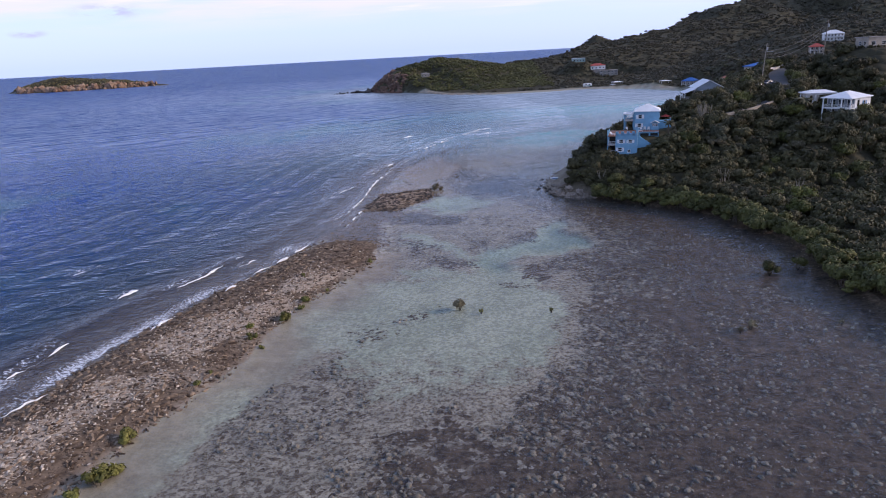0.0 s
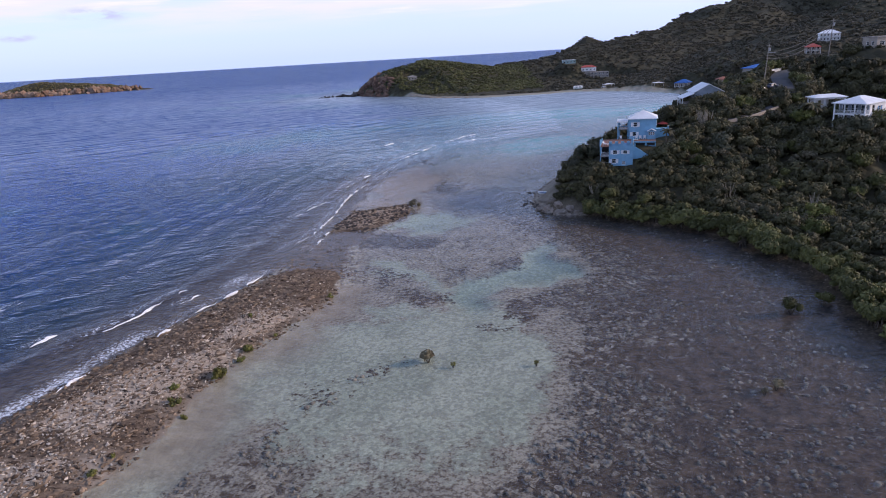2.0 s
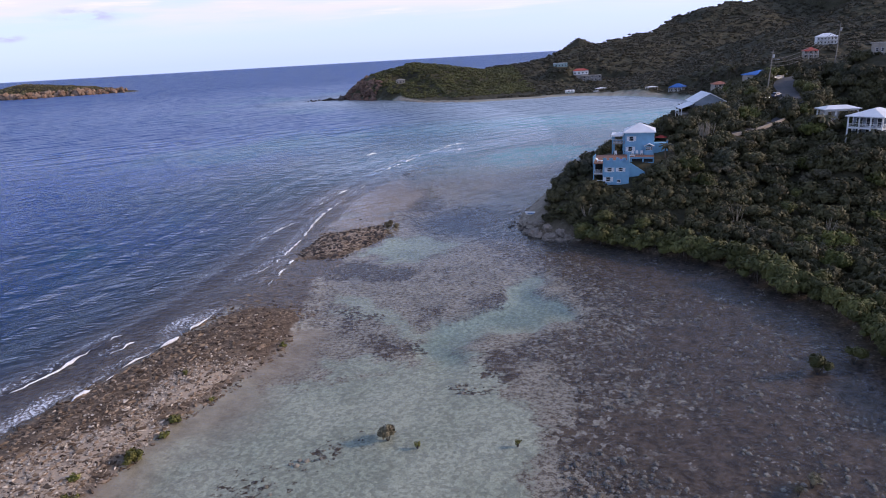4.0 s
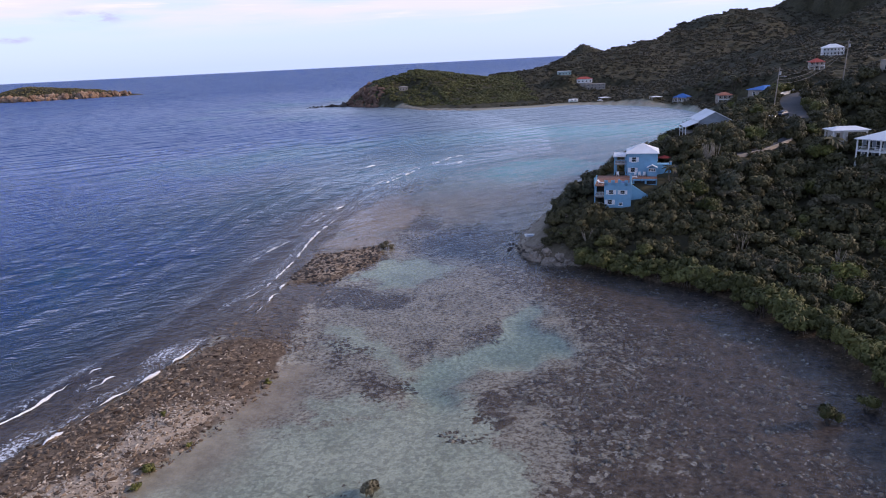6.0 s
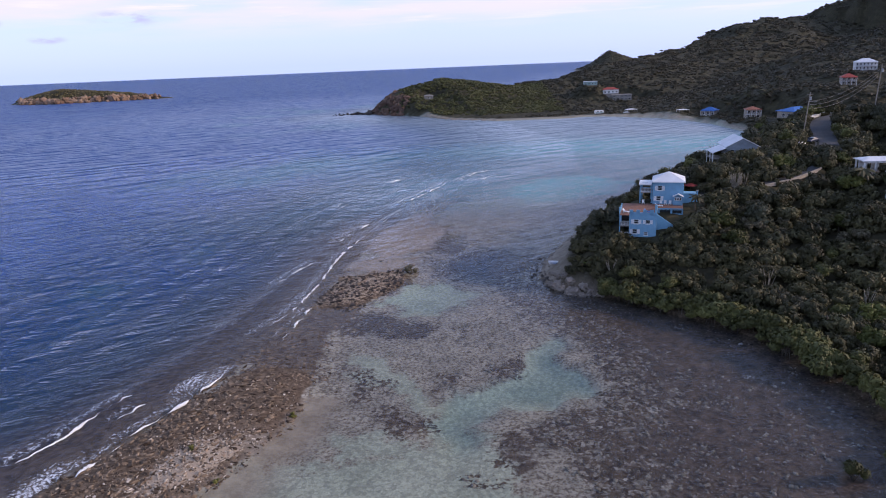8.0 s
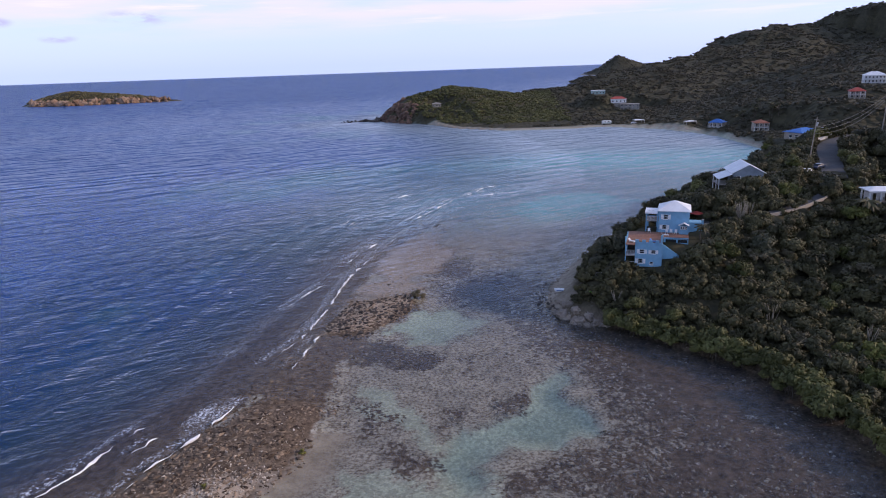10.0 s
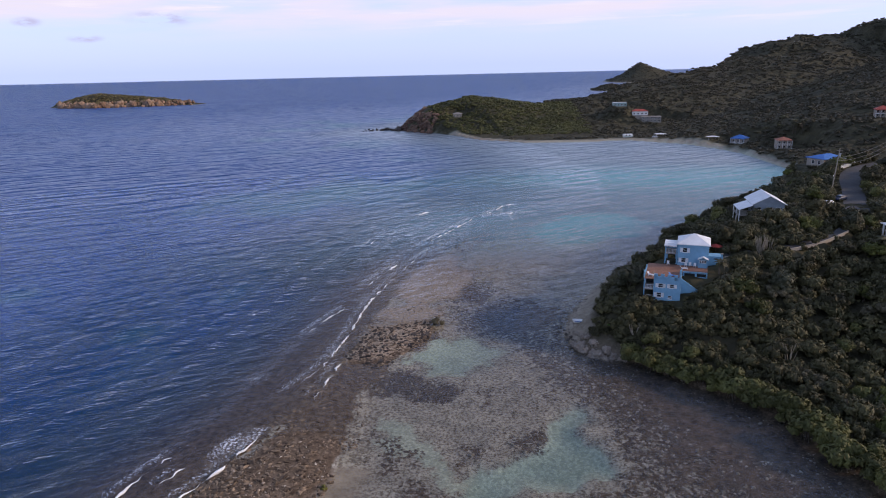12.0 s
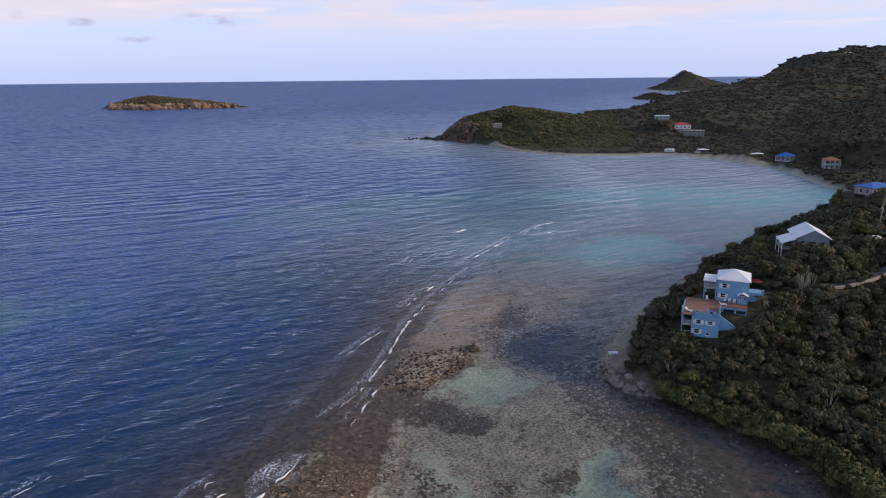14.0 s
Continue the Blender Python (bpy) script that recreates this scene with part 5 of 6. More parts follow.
    wall("inner_wall", 11.0, 4.75, [(6.2, 8.4, 0.05, 2.05), (6.2, 8.4, 2.45, 4.3)], B, root, side_pose(x0 + 0.004, y0 + 11.2, base, 270))
    part("terrace_deck", boxes("terrace_deck", [(-6.4, 1.3, -12.2 + 0.22, -0.004, -0.2, deck), (1.304, 6.6, -5.2, -0.004, -0.2, deck)], M_DECK), root, "red-brown terrace deck")
    # crenellated parapet
    cren = [(x0 + 1.4 * k, x0 + 1.4 * k + 0.75, y0, y0 + 0.2, deck - 0.04, 1.15) for k in range(4)] + [(x1 - 0.4, x1, y0, y0 + 0.4, deck - 0.04, 2.3), (x0, x1 - 0.404, y0, y0 + 0.2, deck - 0.04, 0.6), (x1 - 0.2, x1, y0 + 0.404, y0 + 6.8, deck - 0.04, 0.95)]
    part("parapet", boxes("parapet", cren, B), root)
    part("parapet", boxes("parapet", [(-6.5, -6.3, -12.0 + 2.2 * k, -12.0 + 2.2 * k + 1.0, -0.2, 1.5 if k == 0 else 0.9) for k in range(4)] + [(-6.5, -6.3, -12.0, -4.5, -0.2, 0.2)], B), root)
    # side porch of the lower block
    part("porch_floor", boxes("porch_floor", [(-6.4, x0 - 0.004, -12.0, -4.5, base - 0.2, base), (-6.4, x0 - 0.004, -12.0, -4.5, base + 2.2, base + 2.4)], M_CONCRETE), root)
    for y in (-11.85, -8.2, -4.7):
        post(root, -6.28, y, base - 1.2, -0.22, 0.24, B)
    # added near-black panel paints the shade deep inside the porch
    part("porch_screen", boxes("porch_screen", [(-6.4, x0 - 0.3, -7.6, -7.45, base, -0.25)], M_DARK), root)
    for z in (base, base + 2.4):
        railing(root, pose(-6.2, -11.9, z), 1.85)
        railing(root, side_pose(-6.3, -4.8, z, 270), 7.0)
    # stepped wall and store beside the lower block
    part("stair_wall", mesh_of("stair_wall", [(x1 + 0.004, y0 + 2.0, base - 1), (x1 + 3.4, y0 + 2.0, base - 1), (x1 + 3.4, y0 + 2.0, -2.4), (x1 + 0.004, y0 + 2.0, -0.1), (x1 + 0.004, y0 + 2.25, base - 1), (x1 + 3.4, y0 + 2.25, base - 1), (x1 + 3.4, y0 + 2.25, -2.4), (x1 + 0.004, y0 + 2.25, -0.1)],
                               [(0, 1, 2, 3), (7, 6, 5, 4), (3, 2, 6, 7), (1, 5, 6, 2), (0, 3, 7, 4), (0, 4, 5, 1)], B), root, "sloping blue-grey wall beside the steps")
    part("retaining_wall", boxes("retaining_wall", [(x1 + 0.1, 6.6, -5.2, -4.95, -3.4, -1.0), (x1 + 0.1, 6.6, -5.2, -4.95, -0.25, 0.1), (6.35, 6.6, -5.2, 0.0, -3.4, -0.21), (x1 + 0.1, x1 + 0.5, -5.2, -4.95, -1.0, -0.25), (4.0, 4.4, -5.2, -4.95, -1.0, -0.25)], B), root)
    # near-black sheet behind the openings stands for the store's unlit inside
    part("store_front", boxes("store_front", [(x1 + 0.5, 6.3, -4.9, -4.8, -1.0, -0.25)], M_DARK), root)
    part("foundation", boxes("foundation", [(x0 + 0.1, x1 - 0.1, y0 + 0.3, -1.0, base - 3.5, base), (0.1, W - 0.1, 0.1, D - 0.1, -4, -0.31), (-2.8, -0.1, 0.7, 5.2, -4, -0.31)], M_CONCRETE), root)
    # timber stair down beside the annexe
    st = [(9.8, 11.0, 1.2 - 0.3 * k, 1.45 - 0.3 * k, 0.9 - 0.2 * k, 0.95 - 0.2 * k) for k in range(14)] + [(9.75, 9.82, -3.0, 1.5, -1.9, -1.7), (9.78, 9.84, 1.3, 1.42, -1.5, 1.9), (10.96, 11.02, 1.3, 1.42, -1.5, 1.9), (9.78, 9.84, -2.9, -2.78, -3.2, -0.6), (10.96, 11.02, -2.9, -2.78, -3.2, -0.6)]
    part("timber_stair", boxes("timber_stair", st, M_TIMBER), root)
    return tagged(root, "light blue two-block villa with white shutters on the point", "house")


house = blue_house()
HM = house.matrix_basis.copy()


def lounger(x, y, turn, material, label):
    root = new("sun_lounger")
    root.matrix_basis = HM @ pose(x, y, -0.02, 0, 0, turn)
    part("frame", boxes("frame", [(0, 0.65, 0, 0.05, 0.25, 0.31), (0, 0.65, 1.25, 1.3, 0.25, 0.31), (0, 0.05, 0.05, 1.25, 0.25, 0.31), (0.6, 0.65, 0.05, 1.25, 0.25, 0.31)], material), root)
    part("seat", boxes("seat", [(0.03, 0.62, 0.02, 1.28, 0.315, 0.38)], material), root)
    part("backrest", boxes("backrest", [(0.03, 0.62, 0, 0.6, 0, 0.06)], material), root, "", pose(0, 1.28, 0.33, 50))
    for a in (0.0, 0.59):
        for b in (0.05, 1.15):
            part("leg", boxes("leg", [(a, a + 0.06, b, b + 0.06, 0, 0.25)], material), root)
    return tagged(root, label, "lounger", "loungers on the terrace")


M_BLUECLOTH = plain("blue_cloth", (0.12, 0.25, 0.55), 0.9)
lounger(-4.6, -10.8, 60, M_WHITE, "white sun lounger on the red-brown terrace")
lounger(-3.2, -10.4, 75, M_TIMBER, "brown sun lounger on the red-brown terrace")
lounger(0.0, -10.0, 70, M_BLUECLOTH, "blue-cushioned sun lounger on the terrace")
lounger(2.4, -3.4, 100, M_WHITE, "white sun lounger beside the house wall")


def terrace_chair(x, y, turn):
    root = new("terrace_chair")
    root.matrix_basis = HM @ pose(x, y, -0.02, 0, 0, turn)
    part("seat", boxes("seat", [(0, 0.55, 0, 0.55, 0.38, 0.45)], M_WHITE), root)
    part("backrest", boxes("backrest", [(0, 0.55, 0.5, 0.56, 0.455, 1.0)], M_WHITE), root)
    for a in (0.02, 0.47):
        for b in (0.02, 0.47):
            part("leg", boxes("leg", [(a, a + 0.06, b, b + 0.06, 0, 0.38)], M_WHITE), root)
    return tagged(root, "white plastic chair against the blue house", "chair", "chairs on the terrace")


for x, y, a in ((-2.2, -0.9, 10), (1.6, -1.0, 0), (2.6, -1.0, 8), (3.5, -1.1, -10)):
    terrace_chair(x, y, a)


def umbrella(x, y):
    root = new("red_umbrella")
    root.matrix_basis = pose(x, y, at(x, y))
    c, f = limb([(0, 0, 0), (0, 0, 2.6)], 0.05, 0.05)
    part("pole", mesh_of("pole", c, f, M_TIMBER, True), root)
    co = [(0, 0, 2.75)] + [(1.6 * math.cos(k * math.pi / 4), 1.6 * math.sin(k * math.pi / 4), 2.15) for k in range(8)] + [(0, 0, 2.68)]
    fa = [(0, 1 + k, 1 + (k + 1) % 8) for k in range(8)] + [(9, 1 + (k + 1) % 8, 1 + k) for k in range(8)]
    part("canopy", mesh_of("canopy", co, fa, plain("dark_red_canvas", (0.24, 0.035, 0.03), 0.9)), root)
    return tagged(root, "dark red parasol behind the blue house", "umbrella")


umbrella(63.5, 198.5)


# ---------------------------------------------------------------- other houses near by
def gable_house():
    root = new("gabled_house")
    root.matrix_basis = pose(83.5, 222.5, 19.2, 0, 0, -8)
    W, D, H = 7.6, 9.5, 3.0
    op = [(0.8, 1.9, 0.9, 2.1), (2.9, 4.6, 0.1, 2.1), (5.6, 6.7, 0.9, 2.1)]
    f = wall("front_wall", W, H, op, M_GREYWALL, root, pose(-W / 2, -D / 2, 0))
    for a, b, c, d in op:
        window(f, pose(a, 0, c), b - a, d - c)
    m = part("gable", mesh_of("gable", [(-W / 2, -D / 2, H + 0.002), (W / 2, -D / 2, H + 0.002), (0, -D / 2, H + 2.0), (-W / 2, -D / 2 + 0.22, H + 0.002), (W / 2, -D / 2 + 0.22, H + 0.002), (0, -D / 2 + 0.22, H + 2.0)],
                              [(0, 1, 2), (3, 5, 4), (0, 2, 5), (0, 5, 3), (1, 4, 5), (1, 5, 2)], M_GREYWALL), root)
    lo = [(1.5, 3.0, 0.9, 2.1), (6.0, 7.5, 0.9, 2.1)]
    l = wall("side_wall", D - 0.44, H, lo, M_GREYWALL, root, side_pose(-W / 2, D / 2 - 0.22, 0, 270))
    for a, b, c, d in lo:
        window(l, pose(a, 0, c), b - a, d - c)
    wall("side_wall", D - 0.44, H, [], M_GREYWALL, root, side_pose(W / 2, -D / 2 + 0.22, 0, 90))
    wall("back_wall", W, H, [], M_GREYWALL, root, side_pose(W / 2, D / 2, 0, 180))
    part("roof", roof_gable(-W / 2, W / 2, -D / 2, D / 2, H, 2.05, 0.5, M_ROOFWHITE), root, "white sheet roof with a central ridge")
    part("porch_roof", mesh_of("porch_roof", [(-7.6, -5.6, 1.35), (-4.15, -5.6, 2.6), (-4.15, 2, 2.6), (-7.6, 2, 1.35), (-7.6, -5.6, 1.49), (-4.15, -5.6, 2.74), (-4.15, 2, 2.74), (-7.6, 2, 1.49)],
                               [(0, 3, 2, 1), (4, 5, 6, 7), (0, 1, 5, 4), (1, 2, 6, 5), (2, 3, 7, 6), (3, 0, 4, 7)], M_ROOFWHITE), root)
    for y in (-5.4, -2.0, 1.8):
        post(root, -7.4, y, -2.2, 1.36, 0.18)
    part("porch_floor", boxes("porch_floor", [(-7.6, -3.82, -5.4, 2.0, -0.25, -0.05)], M_CONCRETE), root)
    part("foundation", boxes("foundation", [(-W / 2, W / 2, -D / 2, D / 2, -4, -0.004)], M_CONCRETE), root)
    return tagged(root, "grey-walled house under a white gabled sheet roof", "house")


def white_house():
    root = new("white_house")
    root.matrix_basis = pose(104.6, 178.4, 15.2, 0, 0, 32)
    W, D, H = 9.4, 7.4, 5.0
    v = 2.2                                            # depth of the verandah
    op = [(3.0, 4.2, 2.8, 4.6), (6.0, 7.0, 3.1, 4.2), (3.0, 4.2, 0.2, 2.1), (6.0, 7.2, 0.6, 1.9)]
    f = wall("front_wall", W - v, H, [(a - v, b - v, c, d) for a, b, c, d in op], M_WHITE, root, pose(v, 0, 0))
    for n, (a, b, c, d) in enumerate(op):
        window(f, pose(a - v, 0, c), b - a, d - c, M_SHUTBLUE if n == 1 else None)
    lo = [(0.6, 2.0, 0.1, 2.1), (2.7, 4.3, 0.1, 2.1), (5.0, 6.4, 0.1, 2.1), (0.6, 2.0, 2.7, 4.6), (2.7, 4.3, 2.7, 4.6), (5.0, 6.4, 2.7, 4.6)]
    l = wall("verandah_wall", D - 0.44, H, lo, M_GREYWALL, root, side_pose(v, D - 0.22, 0, 270))
    for a, b, c, d in lo:
        window(l, pose(a, 0, c), b - a, d - c, None, False)
    wall("side_wall", D - 0.44, H, [], M_WHITE, root, side_pose(W, 0.22, 0, 90))
    wall("back_wall", W - v, H, [], M_WHITE, root, side_pose(W, D, 0, 180))
    part("roof", roof_hip(0, W, 0, D, H, 1.5, 0.45, M_ROOFWHITE, 2.2), root, "white hipped sheet roof")
    part("verandah_floor", boxes("verandah_floor", [(0, v - 0.004, 0, D, 2.35, 2.55), (0, v - 0.004, 0, D, -0.2, 0.0)], M_WHITE), root)
    for y in (0.1, 2.5, 4.9, D - 0.1):
        post(root, 0.12, y, -2.5, H - 0.004, 0.26)
    for x in (v,):
        post(root, x - 0.2, 0.1, 0.0, H - 0.004, 0.26)
    for z in (0.0, 2.55):
        railing(root, side_pose(0.1, D - 0.1, z, 270), D - 0.2, 0.95, None, 0.22, "balustrade")
        railing(root, pose(0.1, 0.08, z), v - 0.2, 0.95, None, 0.22, "balustrade")
    part("foundation", boxes("foundation", [(v, W, 0.1, D, -4, -0.004)], M_CONCRETE), root)
    return tagged(root, "white two-storey villa with a columned verandah", "house")


def pavilion():
    root = new("pavilion")
    root.matrix_basis = pose(107.0, 199.5, 17.4, 0, 0, -6)
    part("roof", roof_hip(-3.9, 3.9, -2.4, 2.4, 3.0, 0.7, 0.4, M_ROOFWHITE, 4.0), root, "low white hipped roof")
    part("floor_slab", boxes("floor_slab", [(-3.9, 3.9, -2.4, 2.4, -3.0, 0.0)], M_CONCRETE), root)
    for x in (-3.7, -1.3, 1.3, 3.7):
        for y in (-2.2, 2.2):
            post(root, x, y, 0.0, 2.99, 0.3)
    part("beam", boxes("beam", [(-3.8, 3.8, -2.35, -2.05, 2.6, 2.96), (-3.8, 3.8, 2.05, 2.35, 2.6, 2.96)], M_WHITE), root)
    wall("back_wall", 4.6, 2.9, [(1.8, 2.8, 0, 2.1)], M_WHITE, root, pose(-3.6, 1.0, 0))
    return tagged(root, "open white pavilion with columns above the villa", "pavilion")


def simple_house(name, x, y, z, turn, w, d, h, wall_material, roof, label, n=3, storeys=1, gallery=False):
    """A small far house: four walls with real window openings, and a roof."""
    root = new(name)
    root.matrix_basis = pose(x, y, z, 0, 0, turn)
    op = []
    for s in range(storeys):
        zz = h / storeys * s
        op += [(w * (k + 0.28) / n, w * (k + 0.72) / n, zz + 0.75, zz + 2.0) for k in range(n)]
    f = wall("front_wall", w, h, op, wall_material, root, pose(-w / 2, -d / 2, 0))
    for a, b, c, e in op:
        window(f, pose(a, 0, c), b - a, e - c, None, False)
    lop = [(d * 0.25, d * 0.42, 0.8, 2.0), (d * 0.6, d * 0.77, 0.8, 2.0)]
    l = wall("side_wall", d - 0.44, h, lop, wall_material, root, side_pose(-w / 2, d / 2 - 0.22, 0, 270))
    for a, b, c, e in lop:
        window(l, pose(a, 0, c), b - a, e - c, None, False)
    wall("side_wall", d - 0.44, h, [], wall_material, root, side_pose(w / 2, -d / 2 + 0.22, 0, 90))
    wall("back_wall", w, h, [], wall_material, root, side_pose(w / 2, d / 2, 0, 180))
    kind, material, rise = roof
    if kind == "hip":
        part("roof", roof_hip(-w / 2, w / 2, -d / 2, d / 2, h, rise, 0.5, material, max(0, w - d)), root)
    else:
        part("roof", boxes("roof", [(-w / 2 - 0.3, w / 2 + 0.3, -d / 2 - 0.3, d / 2 + 0.3, h, h + 0.25)], material), root)
    part("foundation", boxes("foundation", [(-w / 2 + 0.05, w / 2 - 0.05, -d / 2 + 0.05, d / 2 - 0.05, -5, -0.004)], M_CONCRETE), root)
    if gallery:
        part("gallery_floor", boxes("gallery_floor", [(-w / 2, w / 2, -d / 2 - 1.8, -d / 2 - 0.004, h / storeys * (storeys - 1) - 0.15, h / storeys * (storeys - 1))], M_WHITE), root)
        for k in range(4):
            post(root, -w / 2 + 0.1 + (w - 0.2) * k / 3, -d / 2 - 1.7, -3.0, h - 0.01, 0.24)
        railing(root, pose(-w / 2, -d / 2 - 1.7, h / storeys * (storeys - 1)), w, 0.95, None, 0.5)
        part("gallery_roof", boxes("gallery_roof", [(-w / 2 - 0.2, w / 2 + 0.2, -d / 2 - 2.0, -d / 2 - 0.5, h - 0.2, h - 0.05)], material), root)
    return tagged(root, label, "house")


gable_house()
white_house()
pavilion()
simple_house("blue_roofed_house", 128.5, 286, 22.0, 25, 10, 7, 2.7, M_STUCCO, ("hip", M_BLUEROOF, 1.3), "low cream house with a bright blue roof by the road", 4)
simple_house("beach_house", 186, 531, 2.0, -40, 9.5, 7.5, 3.2, M_STUCCO, ("hip", M_BLUEROOF, 2.2), "cream beach house with a bright blue hipped roof", 3, 1, True)
simple_house("villa", 196, 484, 3.4, -10, 8.5, 7.5, 5.4, M_STUCCO, ("hip", M_TILE, 1.6), "cream two-storey villa with a terracotta roof", 3, 2, True)
simple_house("red_roofed_house", 258.5, 492, 21.5, -20, 8.5, 7.5, 4.6, M_STUCCO, ("hip", M_REDROOF, 2.2), "cream hillside house with a red hipped roof", 3, 2, True)
simple_house("hilltop_house", 291, 532, 28.8, -20, 13, 9, 5.2, M_WHITE, ("hip", M_ROOFWHITE, 2.4), "large white hillside house with a white hipped roof", 6, 2, True)
simple_house("red_roofed_cottage", 147, 680, 11.5, 0, 14, 8, 3.4, M_WHITE, ("hip", M_REDROOF, 1.8), "white cottage with a red roof above the bay", 4)
simple_house("unfinished_house", 156, 673, 5.5, -5, 17, 9, 4.8, M_CONCRETE, ("flat", M_CONCRETE, 0), "bare concrete two-storey house above the bay", 5, 2)
simple_house("teal_house", 131, 692, 19.0, 0, 12, 7, 3.2, M_TEALWALL, ("flat", M_ROOFWHITE, 0), "pale teal house on the wooded slope", 4)
simple_house("headland_house", -20, 680, 12.7, 5, 8, 6, 3.0, M_STUCCO, ("hip", M_CONCRETE, 1.0), "small pale house on the headland", 3)
simple_house("hillside_block", 147, 243, 31.0, 10, 8, 6, 3.2, M_STUCCO, ("flat", M_CONCRETE, 0), "plain pale block of a house on the hillside", 2)
simple_house("ridge_house", 520, 1250, at(520, 1250) + 1.0, 0, 14, 8, 3.5, M_WHITE, ("hip", M_ROOFWHITE, 1.5), "small white house on the far ridge", 3)
simple_house("road_kiosk", 133.5, 276, 22.6, 20, 3.4, 3, 2.6, M_WHITE, ("flat", M_ROOFWHITE, 0), "small white hut beside the road", 1)


# ---------------------------------------------------------------- road, drive, poles, cars
def ribbon(name, line, width, material, lift=0.12, sink=1.0, kind="structure", label="", category=""):
    """A paved strip that follows the ground, with a skirt down into it."""
    q = smooth_line([p[:2] for p in line], 60)
    z = np.interp(np.linspace(0, 1, 60), np.linspace(0, 1, len(line)), [p[2] for p in line])
    d = np.gradient(q, axis=0)
    d /= np.linalg.norm(d, axis=1)[:, None]
    s = np.stack([d[:, 1], -d[:, 0]], -1) * width / 2
    co = []
    for i in range(60):
        a, b = q[i] - s[i], q[i] + s[i]
        co += [(*a, z[i] - sink), (*a, z[i] + lift), (*b, z[i] + lift), (*b, z[i] - sink)]
    fa = [(i * 4 + j, i * 4 + j + 1, i * 4 + j + 5, i * 4 + j + 4) for i in range(59) for j in range(3)]
    return tagged(new(name, mesh_of(name, co, fa, material)), label, category, kind=kind)


ribbon("road", ROAD, 5.6, M_ASPHALT, label="grey asphalt road curving over the hill", category="road")
ribbon("driveway", DRIVE, 2.4, M_ASPHALT, label="grey asphalt drive to the blue house", category="driveway")
ribbon("drive_wall", [(x + 0.55, y - 1.55, z) for x, y, z in DRIVE], 0.25, M_STUCCO, 0.3, 0.5, "structure", "low pale wall along the drive", "wall")
ribbon("guard_rail", [(112.8, 247, 23.0), (117.6, 257, 23.5), (124.2, 266.2, 24.0), (129, 270, 24.2)], 0.3, M_WHITE, 0.85, 0.6, "structure", "white guard rail on the road's bend", "rail")


def utility_pole(x, y, z0, z1, lean, lamp=True):
    root = new("utility_pole")
    root.matrix_basis = pose(x, y, z0, 0, lean, 0)
    h = z1 - z0
    c, f = limb([(0, 0, -0.5), (0, 0, h)], 0.19, 0.13, 8)
    part("pole", mesh_of("pole", c, f, M_POLE, True), root)
    part("crossarm", boxes("crossarm", [(-0.8, 0.8, -0.06, 0.06, h - 0.75, h - 0.6)], M_POLE), root)
    c, f = limb([(0.3, -0.12, h - 2.3), (0.3, -0.12, h - 1.3)], 0.26, 0.26, 10)
    part("transformer", mesh_of("transformer", c, f, M_METAL, True), root)
    if lamp:
        part("lamp_arm", boxes("lamp_arm", [(0.1, 2.0, -0.03, 0.03, h - 2.7, h - 2.63), (1.6, 2.3, -0.1, 0.1, h - 2.78, h - 2.64)], M_METAL), root)
    return tagged(root, "leaning wooden utility pole beside the road", "pole", "utility poles")


utility_pole(107, 236, 20.0, 34.3, 4, True)
utility_pole(133, 247.5, 26.0, 40.8, 3, False)


def cable(a, b, sag, name="overhead_cable"):
    cu = bpy.data.curves.new(name, "CURVE")
    cu.dimensions, cu.bevel_depth, cu.bevel_resolution = "3D", 0.05, 1
    sp = cu.splines.new("POLY")
    sp.points.add(16)
    for i in range(17):
        t = i / 16
        p = Vector(a).lerp(Vector(b), t)
        sp.points[i].co = (p.x, p.y, p.z - sag * 4 * t * (1 - t), 1)
    cu.materials.append(M_CABLE)
    return tagged(new(name, cu), "slack faded overhead cable between the poles", "cable", "overhead cables")


for k in range(3):
    cable((107.6, 236 + 0.3 * k, 31.6 - 0.9 * k), (133.2, 247.5 + 0.3 * k, 39.2 - 1.0 * k), 1.9 + 0.4 * k)


